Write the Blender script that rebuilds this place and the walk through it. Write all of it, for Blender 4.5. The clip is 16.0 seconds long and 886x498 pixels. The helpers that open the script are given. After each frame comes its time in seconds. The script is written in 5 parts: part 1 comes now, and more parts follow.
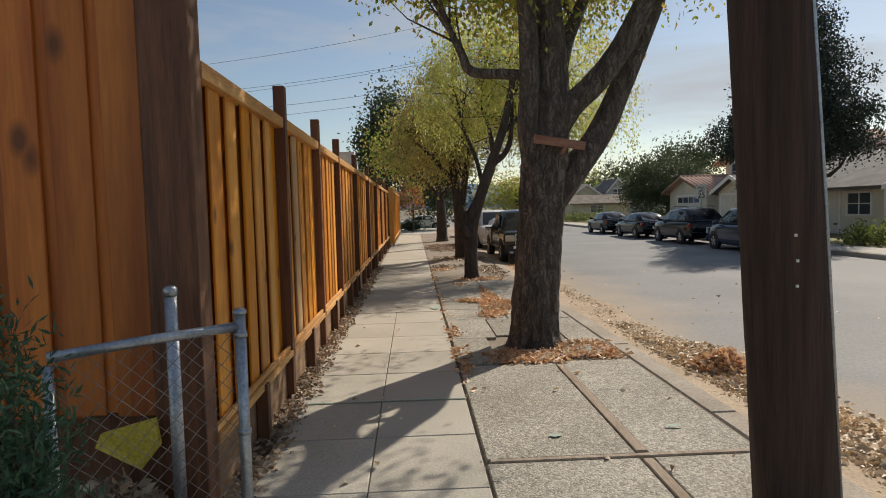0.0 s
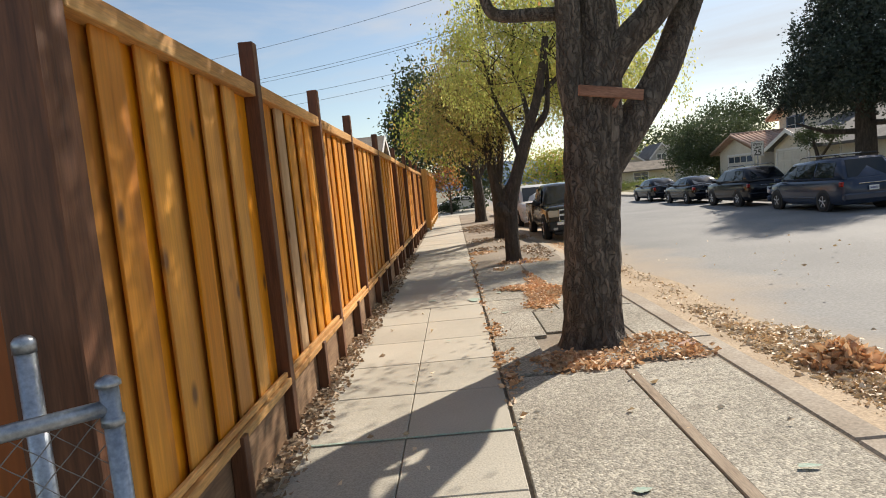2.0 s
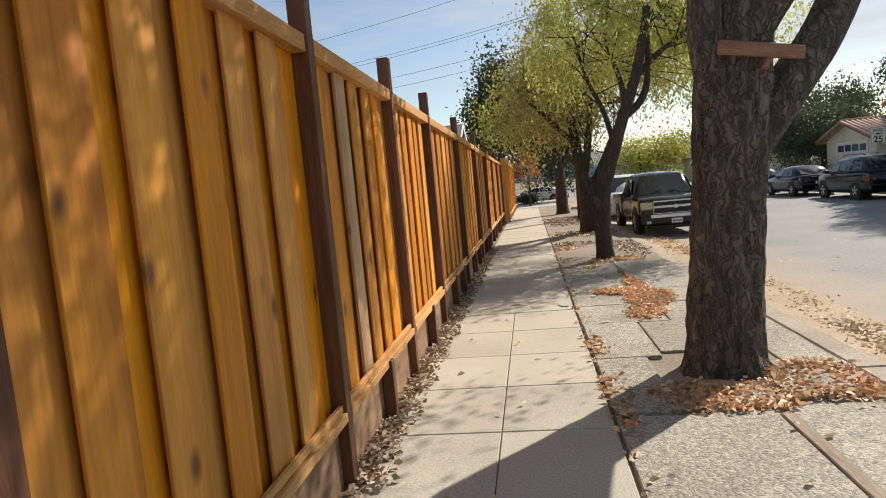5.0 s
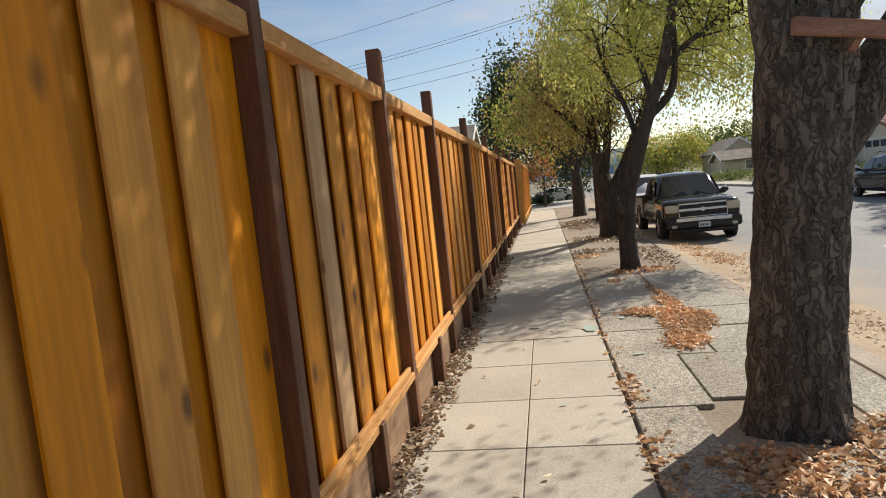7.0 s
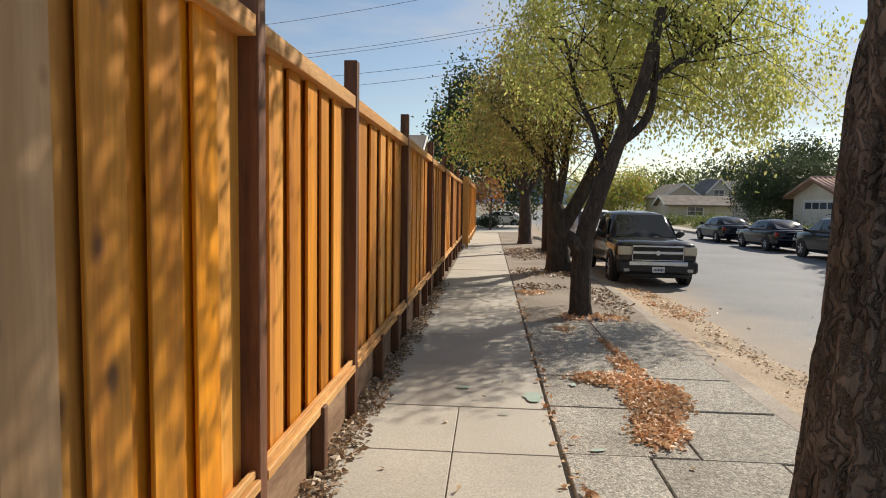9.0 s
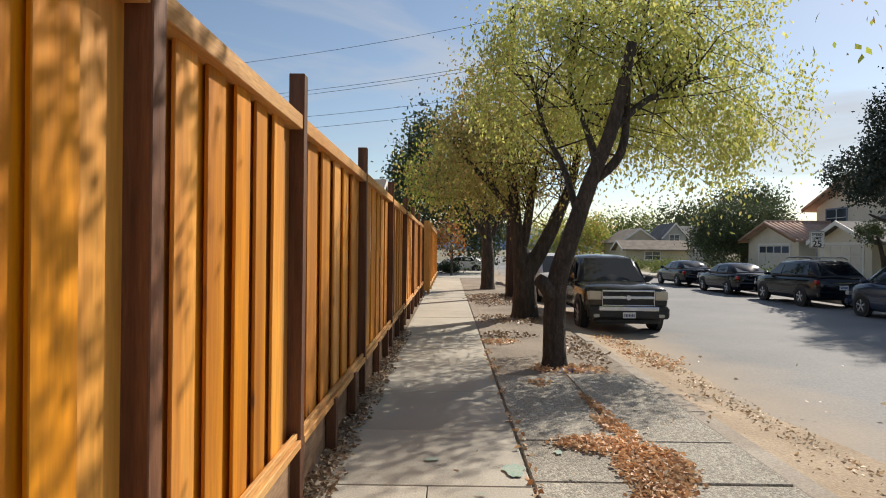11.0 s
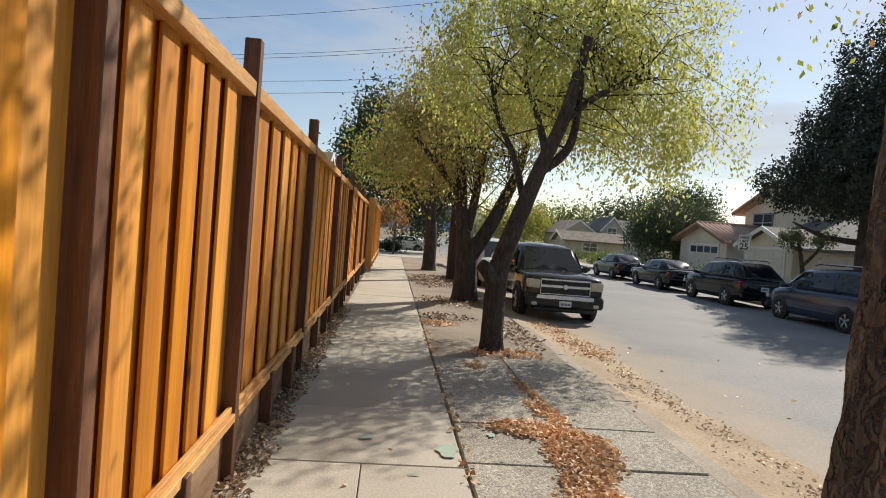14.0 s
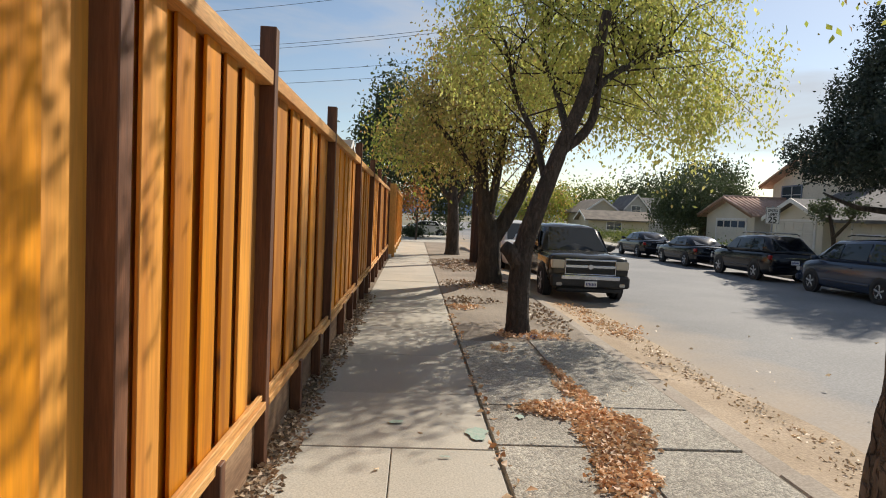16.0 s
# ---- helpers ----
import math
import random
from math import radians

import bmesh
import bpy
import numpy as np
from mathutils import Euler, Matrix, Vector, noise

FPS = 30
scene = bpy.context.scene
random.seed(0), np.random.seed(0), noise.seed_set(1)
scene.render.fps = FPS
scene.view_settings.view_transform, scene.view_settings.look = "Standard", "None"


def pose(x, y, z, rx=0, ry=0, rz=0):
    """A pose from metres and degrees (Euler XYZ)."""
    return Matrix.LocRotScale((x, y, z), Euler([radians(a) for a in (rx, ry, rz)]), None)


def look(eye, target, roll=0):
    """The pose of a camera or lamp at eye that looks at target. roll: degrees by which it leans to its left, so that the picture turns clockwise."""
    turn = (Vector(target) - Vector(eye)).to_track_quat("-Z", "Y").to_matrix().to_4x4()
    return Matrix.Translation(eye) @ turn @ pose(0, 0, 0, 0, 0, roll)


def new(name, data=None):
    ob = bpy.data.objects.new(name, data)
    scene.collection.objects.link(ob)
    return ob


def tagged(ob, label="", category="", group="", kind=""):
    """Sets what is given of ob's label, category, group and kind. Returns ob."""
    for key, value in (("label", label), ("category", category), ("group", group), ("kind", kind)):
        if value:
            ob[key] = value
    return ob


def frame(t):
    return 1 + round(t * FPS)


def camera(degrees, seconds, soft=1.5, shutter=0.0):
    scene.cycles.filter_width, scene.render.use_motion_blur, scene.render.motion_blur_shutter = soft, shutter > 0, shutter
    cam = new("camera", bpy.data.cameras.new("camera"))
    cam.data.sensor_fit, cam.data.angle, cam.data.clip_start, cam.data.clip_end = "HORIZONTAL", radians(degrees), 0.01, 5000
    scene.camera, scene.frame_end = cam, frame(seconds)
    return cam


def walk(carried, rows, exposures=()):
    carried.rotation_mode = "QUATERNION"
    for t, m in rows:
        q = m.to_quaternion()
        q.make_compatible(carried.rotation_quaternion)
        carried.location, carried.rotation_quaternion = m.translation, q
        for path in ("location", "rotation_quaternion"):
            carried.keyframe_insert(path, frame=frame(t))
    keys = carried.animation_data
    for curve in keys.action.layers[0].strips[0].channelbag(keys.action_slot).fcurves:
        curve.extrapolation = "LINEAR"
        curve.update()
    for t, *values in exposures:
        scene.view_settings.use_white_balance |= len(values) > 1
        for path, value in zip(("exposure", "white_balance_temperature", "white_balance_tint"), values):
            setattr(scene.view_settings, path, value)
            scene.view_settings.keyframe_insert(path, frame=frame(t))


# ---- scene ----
cam = camera(70.0, 16.0, soft=1.0)
PATH = [
    (0, (0.3, -1.558, 1.573), (0.39, 0.436, 1.445), -1.4),
    (0.5, (0.329, -1.296, 1.558), (0.37, 0.698, 1.4), -3.0),
    (1, (0.295, -1.01, 1.573), (0.312, 0.984, 1.418), -3.1),
    (1.5, (0.371, -0.69, 1.56), (0.353, 1.303, 1.393), -4.2),
    (2, (0.446, -0.345, 1.543), (0.399, 1.646, 1.363), -5.6),
    (2.5, (0.422, 0.025, 1.525), (0.383, 2.018, 1.362), -5.0),
    (3, (0.474, 0.203, 1.512), (0.405, 2.197, 1.368), -4.3),
    (3.5, (0.469, 0.24, 1.512), (0.342, 2.229, 1.343), -4.8),
    (4, (0.453, 0.279, 1.507), (0.263, 2.261, 1.323), -5.0),
    (4.5, (0.374, 0.422, 1.486), (0.113, 2.394, 1.283), -5.8),
    (4.7, (0.312, 0.524, 1.497), (0.035, 2.496, 1.312), -5.4),
    (6.8, (0.254, 1.415, 1.624), (-0.094, 3.376, 1.438), -6.7),
    (7, (0.252, 1.545, 1.627), (-0.079, 3.509, 1.447), -6.1),
    (7.5, (0.272, 1.98, 1.611), (0.002, 3.955, 1.453), -4.2),
    (8, (0.213, 2.424, 1.604), (-0.017, 4.408, 1.491), -3.1),
    (8.5, (0.197, 2.823, 1.626), (0.012, 4.81, 1.489), -0.5),
    (8.7, (0.213, 2.966, 1.621), (0.046, 4.954, 1.472), 0.4),
    (10.8, (0.145, 3.881, 1.553), (0.104, 5.88, 1.535), 0.2),
    (11, (0.131, 3.895, 1.561), (0.11, 5.895, 1.561), 0.6),
    (11.5, (0.115, 3.915, 1.563), (0.15, 5.915, 1.565), 2.8),
    (12, (0.098, 3.929, 1.563), (0.182, 5.927, 1.538), 4.9),
    (12.5, (0.086, 3.917, 1.567), (0.214, 5.913, 1.531), 5.3),
    (13, (0.078, 3.913, 1.568), (0.232, 5.907, 1.521), 5.2),
    (13.5, (0.079, 3.903, 1.572), (0.243, 5.896, 1.525), 4.7),
    (14, (0.087, 3.896, 1.574), (0.252, 5.888, 1.518), 4.5),
    (14.5, (0.077, 3.896, 1.581), (0.229, 5.889, 1.516), 3.3),
    (15, (0.075, 3.903, 1.578), (0.204, 5.897, 1.496), 2.4),
    (15.5, (0.072, 3.907, 1.576), (0.181, 5.902, 1.48), 2.4),
    (16, (0.087, 3.92, 1.567), (0.183, 5.914, 1.457), 2.5),
]
walk(cam, [(t, look(eye, target, roll)) for t, eye, target, roll in PATH],
     exposures=[(0, -0.12, 6950, 11), (0.5, 0.14, 6950, 11), (1.0, 0.28, 6950, 11), (1.5, 0.38, 6950, 11), (5, 0.36, 6950, 11), (7, 0.26, 6850, 11), (8.7, 0.15, 6750, 11), (16, 0.15, 6800, 11)])

# ---------- sky and sun ----------
SUN_AZ = radians(42.5)      # clockwise from +y
SUN_EL = radians(37)
world = bpy.data.worlds.new("sky")
scene.world = world
world.use_nodes = True
wn, wl = world.node_tree.nodes, world.node_tree.links
bgn = wn["Background"]
skyt = wn.new("ShaderNodeTexSky")
skyt.sky_type = "NISHITA"
skyt.sun_disc = False
skyt.sun_elevation = SUN_EL
skyt.sun_rotation = SUN_AZ
skyt.dust_density = 0.35
skyt.air_density = 1.0
tc = wn.new("ShaderNodeTexCoord")
mp = wn.new("ShaderNodeMapping")
mp.inputs["Scale"].default_value = (1.2, 2.2, 6.0)
mp.inputs["Rotation"].default_value = (0.1, 0.25, 0.4)
cn = wn.new("ShaderNodeTexNoise")
cn.inputs["Scale"].default_value = 1.5
cn.inputs["Detail"].default_value = 8
cn.inputs["Roughness"].default_value = 0.55
cn.inputs["Distortion"].default_value = 0.5
cr = wn.new("ShaderNodeValToRGB")
cr.color_ramp.elements[0].position, cr.color_ramp.elements[1].position = 0.48, 0.74
cmix = wn.new("ShaderNodeMixRGB")
cmix.inputs[2].default_value = (5.0, 5.35, 5.9, 1)
wl.new(tc.outputs["Generated"], mp.inputs["Vector"])
wl.new(mp.outputs["Vector"], cn.inputs["Vector"])
wl.new(cn.outputs[0], cr.inputs[0])
wl.new(cr.outputs[0], cmix.inputs[0])
wl.new(skyt.outputs[0], cmix.inputs[1])
wl.new(cmix.outputs[0], bgn.inputs["Color"])
bgn.inputs["Strength"].default_value = 0.10

sun_data = bpy.data.lights.new("sun", "SUN")
sun_data.energy = 4.9
sun_data.angle = radians(0.55)
sun_data.color = (1.0, 0.93, 0.82)
sun_ob = new("sun", sun_data)
toward = Vector((math.sin(SUN_AZ) * math.cos(SUN_EL), math.cos(SUN_AZ) * math.cos(SUN_EL), math.sin(SUN_EL)))
sun_ob.matrix_world = look(toward * 50, (0, 0, 0))
scene.view_settings.exposure = 0.0


# ---------- materials ----------
def mat(name, c1, c2, rough=0.8, scale=4.0, stretch=(1, 1, 1), bump=0.15, fine=60.0, metal=0.0, rnd=0.0, island=False, trans=0.0, dist=0.004, spots=None, coat=0.0, tint=False, amp=0.22):
    m = bpy.data.materials.new(name)
    m.use_nodes = True
    n, l = m.node_tree.nodes, m.node_tree.links
    b = n["Principled BSDF"]
    co, oi, add, mpg = n.new("ShaderNodeTexCoord"), n.new("ShaderNodeObjectInfo"), n.new("ShaderNodeVectorMath"), n.new("ShaderNodeMapping")
    mul = n.new("ShaderNodeMath")
    mul.operation, mul.inputs[1].default_value = "MULTIPLY", 37.0 if rnd else 0.0
    l.new(oi.outputs["Random"], mul.inputs[0])
    l.new(co.outputs["Object"], add.inputs[0])
    l.new(mul.outputs[0], add.inputs[1])
    mpg.inputs["Scale"].default_value = stretch
    l.new(add.outputs[0], mpg.inputs["Vector"])
    n1, n2 = n.new("ShaderNodeTexNoise"), n.new("ShaderNodeTexNoise")
    n1.inputs["Scale"].default_value, n1.inputs["Detail"].default_value = scale, 6
    n2.inputs["Scale"].default_value, n2.inputs["Detail"].default_value = fine, 4
    l.new(mpg.outputs[0], n1.inputs["Vector"])
    l.new(mpg.outputs[0], n2.inputs["Vector"])
    rmp = n.new("ShaderNodeMapRange")
    rmp.inputs[1].default_value, rmp.inputs[2].default_value = 0.32, 0.68
    l.new(n1.outputs[0], rmp.inputs[0])
    mx = n.new("ShaderNodeMixRGB")
    mx.inputs[1].default_value, mx.inputs[2].default_value = (*c1, 1), (*c2, 1)
    l.new(rmp.outputs[0], mx.inputs[0])
    hsv = n.new("ShaderNodeHueSaturation")
    val = n.new("ShaderNodeMapRange")
    val.inputs[1].default_value, val.inputs[2].default_value = 0.3, 0.7
    val.inputs[3].default_value, val.inputs[4].default_value = 1 - amp, 1 + amp
    l.new(n2.outputs[0], val.inputs[0])
    last = val.outputs[0]
    if rnd:
        src = oi.outputs["Random"]
        if island:
            src = n.new("ShaderNodeNewGeometry").outputs["Random Per Island"]
        v2 = n.new("ShaderNodeMapRange")
        v2.inputs[3].default_value, v2.inputs[4].default_value = 1 - rnd, 1 + rnd
        l.new(src, v2.inputs[0])
        mm = n.new("ShaderNodeMath")
        mm.operation = "MULTIPLY"
        l.new(last, mm.inputs[0])
        l.new(v2.outputs[0], mm.inputs[1])
        last = mm.outputs[0]
    if tint:
        f1, fr, h1, s1 = n.new("ShaderNodeMath"), n.new("ShaderNodeMath"), n.new("ShaderNodeMapRange"), n.new("ShaderNodeMapRange")
        f1.operation, f1.inputs[1].default_value, fr.operation = "MULTIPLY", 17.31, "FRACT"
        l.new(oi.outputs["Random"], f1.inputs[0])
        l.new(f1.outputs[0], fr.inputs[0])
        h1.inputs[3].default_value, h1.inputs[4].default_value = 0.4965, 0.5045
        s1.inputs[3].default_value, s1.inputs[4].default_value = 1.08, 0.96
        l.new(fr.outputs[0], h1.inputs[0])
        l.new(fr.outputs[0], s1.inputs[0])
        l.new(h1.outputs[0], hsv.inputs["Hue"])
        l.new(s1.outputs[0], hsv.inputs["Saturation"])
    l.new(last, hsv.inputs["Value"])
    l.new(mx.outputs[0], hsv.inputs["Color"])
    col = hsv.outputs[0]
    if spots:
        sc, spread, colour = spots
        vo = n.new("ShaderNodeTexVoronoi")
        vo.inputs["Scale"].default_value = sc
        mp2 = n.new("ShaderNodeMapping")
        mp2.inputs["Scale"].default_value = (1, 1, 0.55)
        l.new(add.outputs[0], mp2.inputs["Vector"])
        l.new(mp2.outputs[0], vo.inputs["Vector"])
        sr = n.new("ShaderNodeMapRange")
        sr.inputs[1].default_value, sr.inputs[2].default_value = spread * 0.35, spread
        sr.inputs[3].default_value, sr.inputs[4].default_value = 0.85, 0.0
        l.new(vo.outputs["Distance"], sr.inputs[0])
        sm = n.new("ShaderNodeMixRGB")
        sm.inputs[2].default_value = (*colour, 1)
        l.new(sr.outputs[0], sm.inputs[0])
        l.new(col, sm.inputs[1])
        col = sm.outputs[0]
    l.new(col, b.inputs["Base Color"])
    b.inputs["Roughness"].default_value, b.inputs["Metallic"].default_value = rough, metal
    b.inputs["Coat Weight"].default_value = coat
    if bump:
        bp = n.new("ShaderNodeBump")
        bp.inputs["Strength"].default_value, bp.inputs["Distance"].default_value = bump, dist
        l.new(n2.outputs[0], bp.inputs["Height"])
        l.new(bp.outputs[0], b.inputs["Normal"])
    if trans:
        tr, ms = n.new("ShaderNodeBsdfTranslucent"), n.new("ShaderNodeMixShader")
        l.new(col, tr.inputs["Color"])
        ms.inputs[0].default_value = trans
        l.new(b.outputs[0], ms.inputs[1])
        l.new(tr.outputs[0], ms.inputs[2])
        l.new(ms.outputs[0], n["Material Output"].inputs["Surface"])
    return m


def leaf_mat(name, colours, trans=0.45):
    """Leaves whose colour is drawn leaf by leaf from a ramp."""
    m = bpy.data.materials.new(name)
    m.use_nodes = True
    n, l = m.node_tree.nodes, m.node_tree.links
    b = n["Principled BSDF"]
    g, rp = n.new("ShaderNodeNewGeometry"), n.new("ShaderNodeValToRGB")
    e = rp.color_ramp.elements
    while len(e) < len(colours):
        e.new(0.5)
    for i, c in enumerate(colours):
        e[i].position, e[i].color = i / (len(colours) - 1), (*c, 1)
    l.new(g.outputs["Random Per Island"], rp.inputs[0])
    co, ns, vr, hs = (n.new("ShaderNode" + k) for k in ("TexCoord", "TexNoise", "MapRange", "HueSaturation"))
    l.new(co.outputs["Object"], ns.inputs["Vector"])
    ns.inputs["Scale"].default_value, ns.inputs["Detail"].default_value = 1.6, 3
    vr.inputs[1].default_value, vr.inputs[2].default_value = 0.34, 0.66
    vr.inputs[3].default_value, vr.inputs[4].default_value = 0.82, 1.35
    l.new(ns.outputs[0], vr.inputs[0])
    l.new(vr.outputs[0], hs.inputs["Value"])
    l.new(rp.outputs[0], hs.inputs["Color"])
    l.new(hs.outputs[0], b.inputs["Base Color"])
    b.inputs["Roughness"].default_value = 0.55
    tr, ms = n.new("ShaderNodeBsdfTranslucent"), n.new("ShaderNodeMixShader")
    l.new(hs.outputs[0], tr.inputs["Color"])
    ms.inputs[0].default_value = trans
    l.new(b.outputs[0], ms.inputs[1])
    l.new(tr.outputs[0], ms.inputs[2])
    l.new(ms.outputs[0], n["Material Output"].inputs["Surface"])
    return m


def pebble_mat(name, dark, light, scale):
    """Exposed aggregate: small stones in grey cement."""
    m = mat(name, dark, light, 0.85, 1.3, bump=0.3, fine=25, rnd=0.06)
    n, l = m.node_tree.nodes, m.node_tree.links
    b = n["Principled BSDF"]
    vo, rp, mx, bp, co = n.new("ShaderNodeTexVoronoi"), n.new("ShaderNodeValToRGB"), n.new("ShaderNodeMixRGB"), n.new("ShaderNodeBump"), n.new("ShaderNodeTexCoord")
    vo.inputs["Scale"].default_value = scale
    l.new(co.outputs["Object"], vo.inputs["Vector"])
    bw = n.new("ShaderNodeRGBToBW")
    l.new(vo.outputs["Color"], bw.inputs[0])
    e = rp.color_ramp.elements
    e[0].color, e[1].color = (0.28, 0.27, 0.25, 1), (1.0, 0.98, 0.93, 1)
    e[0].position, e[1].position = 0.25, 0.7
    l.new(bw.outputs[0], rp.inputs[0])
    mx.blend_type = "MULTIPLY"
    mx.inputs[0].default_value = 0.62
    old = b.inputs["Base Color"].links[0].from_socket
    l.new(old, mx.inputs[1])
    l.new(rp.outputs[0], mx.inputs[2])
    l.new(mx.outputs[0], b.inputs["Base Color"])
    bp.inputs["Strength"].default_value, bp.inputs["Distance"].default_value = 0.9, 0.006
    bp.invert = True
    l.new(vo.outputs["Distance"], bp.inputs["Height"])
    l.new(bp.outputs[0], b.inputs["Normal"])
    return m


def glass_mat(name, tint, rough=0.03):
    m = bpy.data.materials.new(name)
    m.use_nodes = True
    b = m.node_tree.nodes["Principled BSDF"]
    b.inputs["Base Color"].default_value = (*tint, 1)
    b.inputs["Roughness"].default_value = rough
    b.inputs["Specular IOR Level"].default_value = 0.5
    return m


def bark_mat(name, c1, c2, crack):
    """Bark: long plates parted by dark cracks."""
    m = mat(name, c1, c2, 0.93, 2.0, (7, 7, 1.6), 0.8, 5.0, dist=0.03)
    n, l = m.node_tree.nodes, m.node_tree.links
    b = n["Principled BSDF"]
    co, mp_, ns_, ad_, vo, rp, mx, bp = (n.new("ShaderNode" + k) for k in ("TexCoord", "Mapping", "TexNoise", "MixRGB", "TexVoronoi", "MapRange", "MixRGB", "Bump"))
    mp_.inputs["Scale"].default_value = (26, 26, 5.0)
    l.new(co.outputs["Object"], ns_.inputs["Vector"])
    ns_.inputs["Scale"].default_value, ns_.inputs["Detail"].default_value = 9, 4
    ad_.inputs[0].default_value = 0.17
    l.new(co.outputs["Object"], ad_.inputs[1])
    l.new(ns_.outputs[1], ad_.inputs[2])
    l.new(ad_.outputs[0], mp_.inputs["Vector"])
    vo.feature = "DISTANCE_TO_EDGE"
    vo.inputs["Scale"].default_value = 1.0
    l.new(mp_.outputs[0], vo.inputs["Vector"])
    rp.inputs[1].default_value, rp.inputs[2].default_value, rp.inputs[3].default_value = -0.02, 0.16, 0.48
    l.new(vo.outputs["Distance"], rp.inputs[0])
    old = b.inputs["Base Color"].links[0].from_socket
    mx.inputs[1].default_value = (*crack, 1)
    l.new(rp.outputs[0], mx.inputs[0])
    l.new(old, mx.inputs[2])
    l.new(mx.outputs[0], b.inputs["Base Color"])
    bp.inputs["Strength"].default_value, bp.inputs["Distance"].default_value = 1.0, 0.035
    l.new(rp.outputs[0], bp.inputs["Height"])
    l.new(b.inputs["Normal"].links[0].from_socket, bp.inputs["Normal"])
    l.new(bp.outputs[0], b.inputs["Normal"])
    return m


CEDAR = mat("cedar_boards", (0.40, 0.137, 0.014), (0.77, 0.335, 0.046), 0.58, 1.0, (5.5, 5.5, 0.42), 0.22, 9, rnd=0.26, spots=(4.2, 0.17, (0.10, 0.035, 0.010)), tint=True, amp=0.13)
CEDAR_PALE = mat("unstained_cedar", (0.46, 0.27, 0.13), (0.62, 0.41, 0.23), 0.62, 1.0, (5.5, 5.5, 0.42), 0.22, 9, rnd=0.06, spots=(3.1, 0.08, (0.16, 0.07, 0.03)), amp=0.10)
CEDAR_RED = mat("reddish_cedar", (0.36, 0.085, 0.012), (0.64, 0.21, 0.035), 0.58, 1.0, (5.5, 5.5, 0.42), 0.22, 9, rnd=0.22, spots=(3.8, 0.24, (0.10, 0.030, 0.008)), amp=0.13)
CEDAR_BRIGHT = mat("bright_cedar", (0.62, 0.28, 0.06), (0.75, 0.40, 0.11), 0.65, 1.0, (9, 9, 0.6), 0.25, 13, rnd=0.15)
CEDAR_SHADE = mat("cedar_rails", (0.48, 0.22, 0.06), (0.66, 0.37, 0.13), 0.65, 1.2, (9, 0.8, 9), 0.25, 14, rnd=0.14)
STAIN = mat("stained_post", (0.085, 0.030, 0.012), (0.175, 0.070, 0.031), 0.6, 2.0, (10, 10, 0.8), 0.25, 12, rnd=0.15, spots=(3, 0.06, (0.03, 0.014, 0.01)))
KICK = mat("kick_board", (0.16, 0.085, 0.045), (0.30, 0.19, 0.11), 0.8, 2.0, (5, 0.7, 5), 0.25, 14, rnd=0.2)
CONCRETE = mat("sidewalk_concrete", (0.385, 0.36, 0.305), (0.475, 0.445, 0.38), 0.88, 0.9, bump=0.18, fine=90, rnd=0.05, dist=0.002)
CURB = mat("curb_concrete", (0.30, 0.25, 0.20), (0.42, 0.37, 0.31), 0.9, 1.6, bump=0.3, fine=50, rnd=0.05)
AGGREGATE = pebble_mat("exposed_aggregate", (0.33, 0.305, 0.26), (0.47, 0.445, 0.39), 70)
DUST = mat("tan_dust", (0.33, 0.25, 0.17), (0.45, 0.35, 0.25), 0.95, 1.2, bump=0.5, fine=40, dist=0.01)
SOIL = mat("dry_soil", (0.13, 0.095, 0.066), (0.23, 0.175, 0.12), 0.95, 1.8, bump=0.6, fine=30, dist=0.02)
GRAVELSOIL = mat("packed_soil", (0.20, 0.165, 0.13), (0.32, 0.27, 0.215), 0.95, 0.8, bump=0.5, fine=45, dist=0.01)
ASPHALT = mat("worn_asphalt", (0.165, 0.168, 0.172), (0.225, 0.225, 0.225), 0.82, 0.35, bump=0.4, fine=34, dist=0.004)
BARK = bark_mat("bark", (0.085, 0.070, 0.058), (0.20, 0.168, 0.142), (0.045, 0.036, 0.030))
BARK_DARK = bark_mat("dark_bark", (0.050, 0.039, 0.031), (0.115, 0.090, 0.072), (0.028, 0.022, 0.018))
POLEWOOD = mat("creosoted_wood", (0.030, 0.016, 0.010), (0.068, 0.038, 0.026), 0.85, 1.5, (12, 12, 0.5), 0.7, 8, dist=0.01)
PLANK = mat("rough_plank", (0.22, 0.10, 0.065), (0.34, 0.18, 0.12), 0.8, 2, (1.5, 8, 8), 0.3, 14)
DIVIDER = mat("weathered_divider", (0.24, 0.18, 0.13), (0.38, 0.31, 0.24), 0.9, 2, (8, 0.8, 8), 0.4, 20)
GALV = mat("galvanised_steel", (0.30, 0.33, 0.37), (0.46, 0.49, 0.53), 0.42, 9, bump=0.06, fine=70, metal=0.85)
MESHWIRE = mat("dull_wire", (0.16, 0.15, 0.14), (0.28, 0.26, 0.24), 0.6, 9, bump=0.0, metal=0.4)
GREENPAINT = mat("green_spray_paint", (0.27, 0.42, 0.35), (0.40, 0.44, 0.38), 0.8, 20, bump=0.1)
BRICKRED = mat("pinkish_slab", (0.42, 0.28, 0.23), (0.52, 0.36, 0.30), 0.9, 3, bump=0.2)
LITTER = leaf_mat("fallen_leaves", [(0.42, 0.21, 0.10), (0.62, 0.38, 0.21), (0.72, 0.51, 0.32), (0.48, 0.27, 0.13), (0.76, 0.59, 0.41)], 0.25)
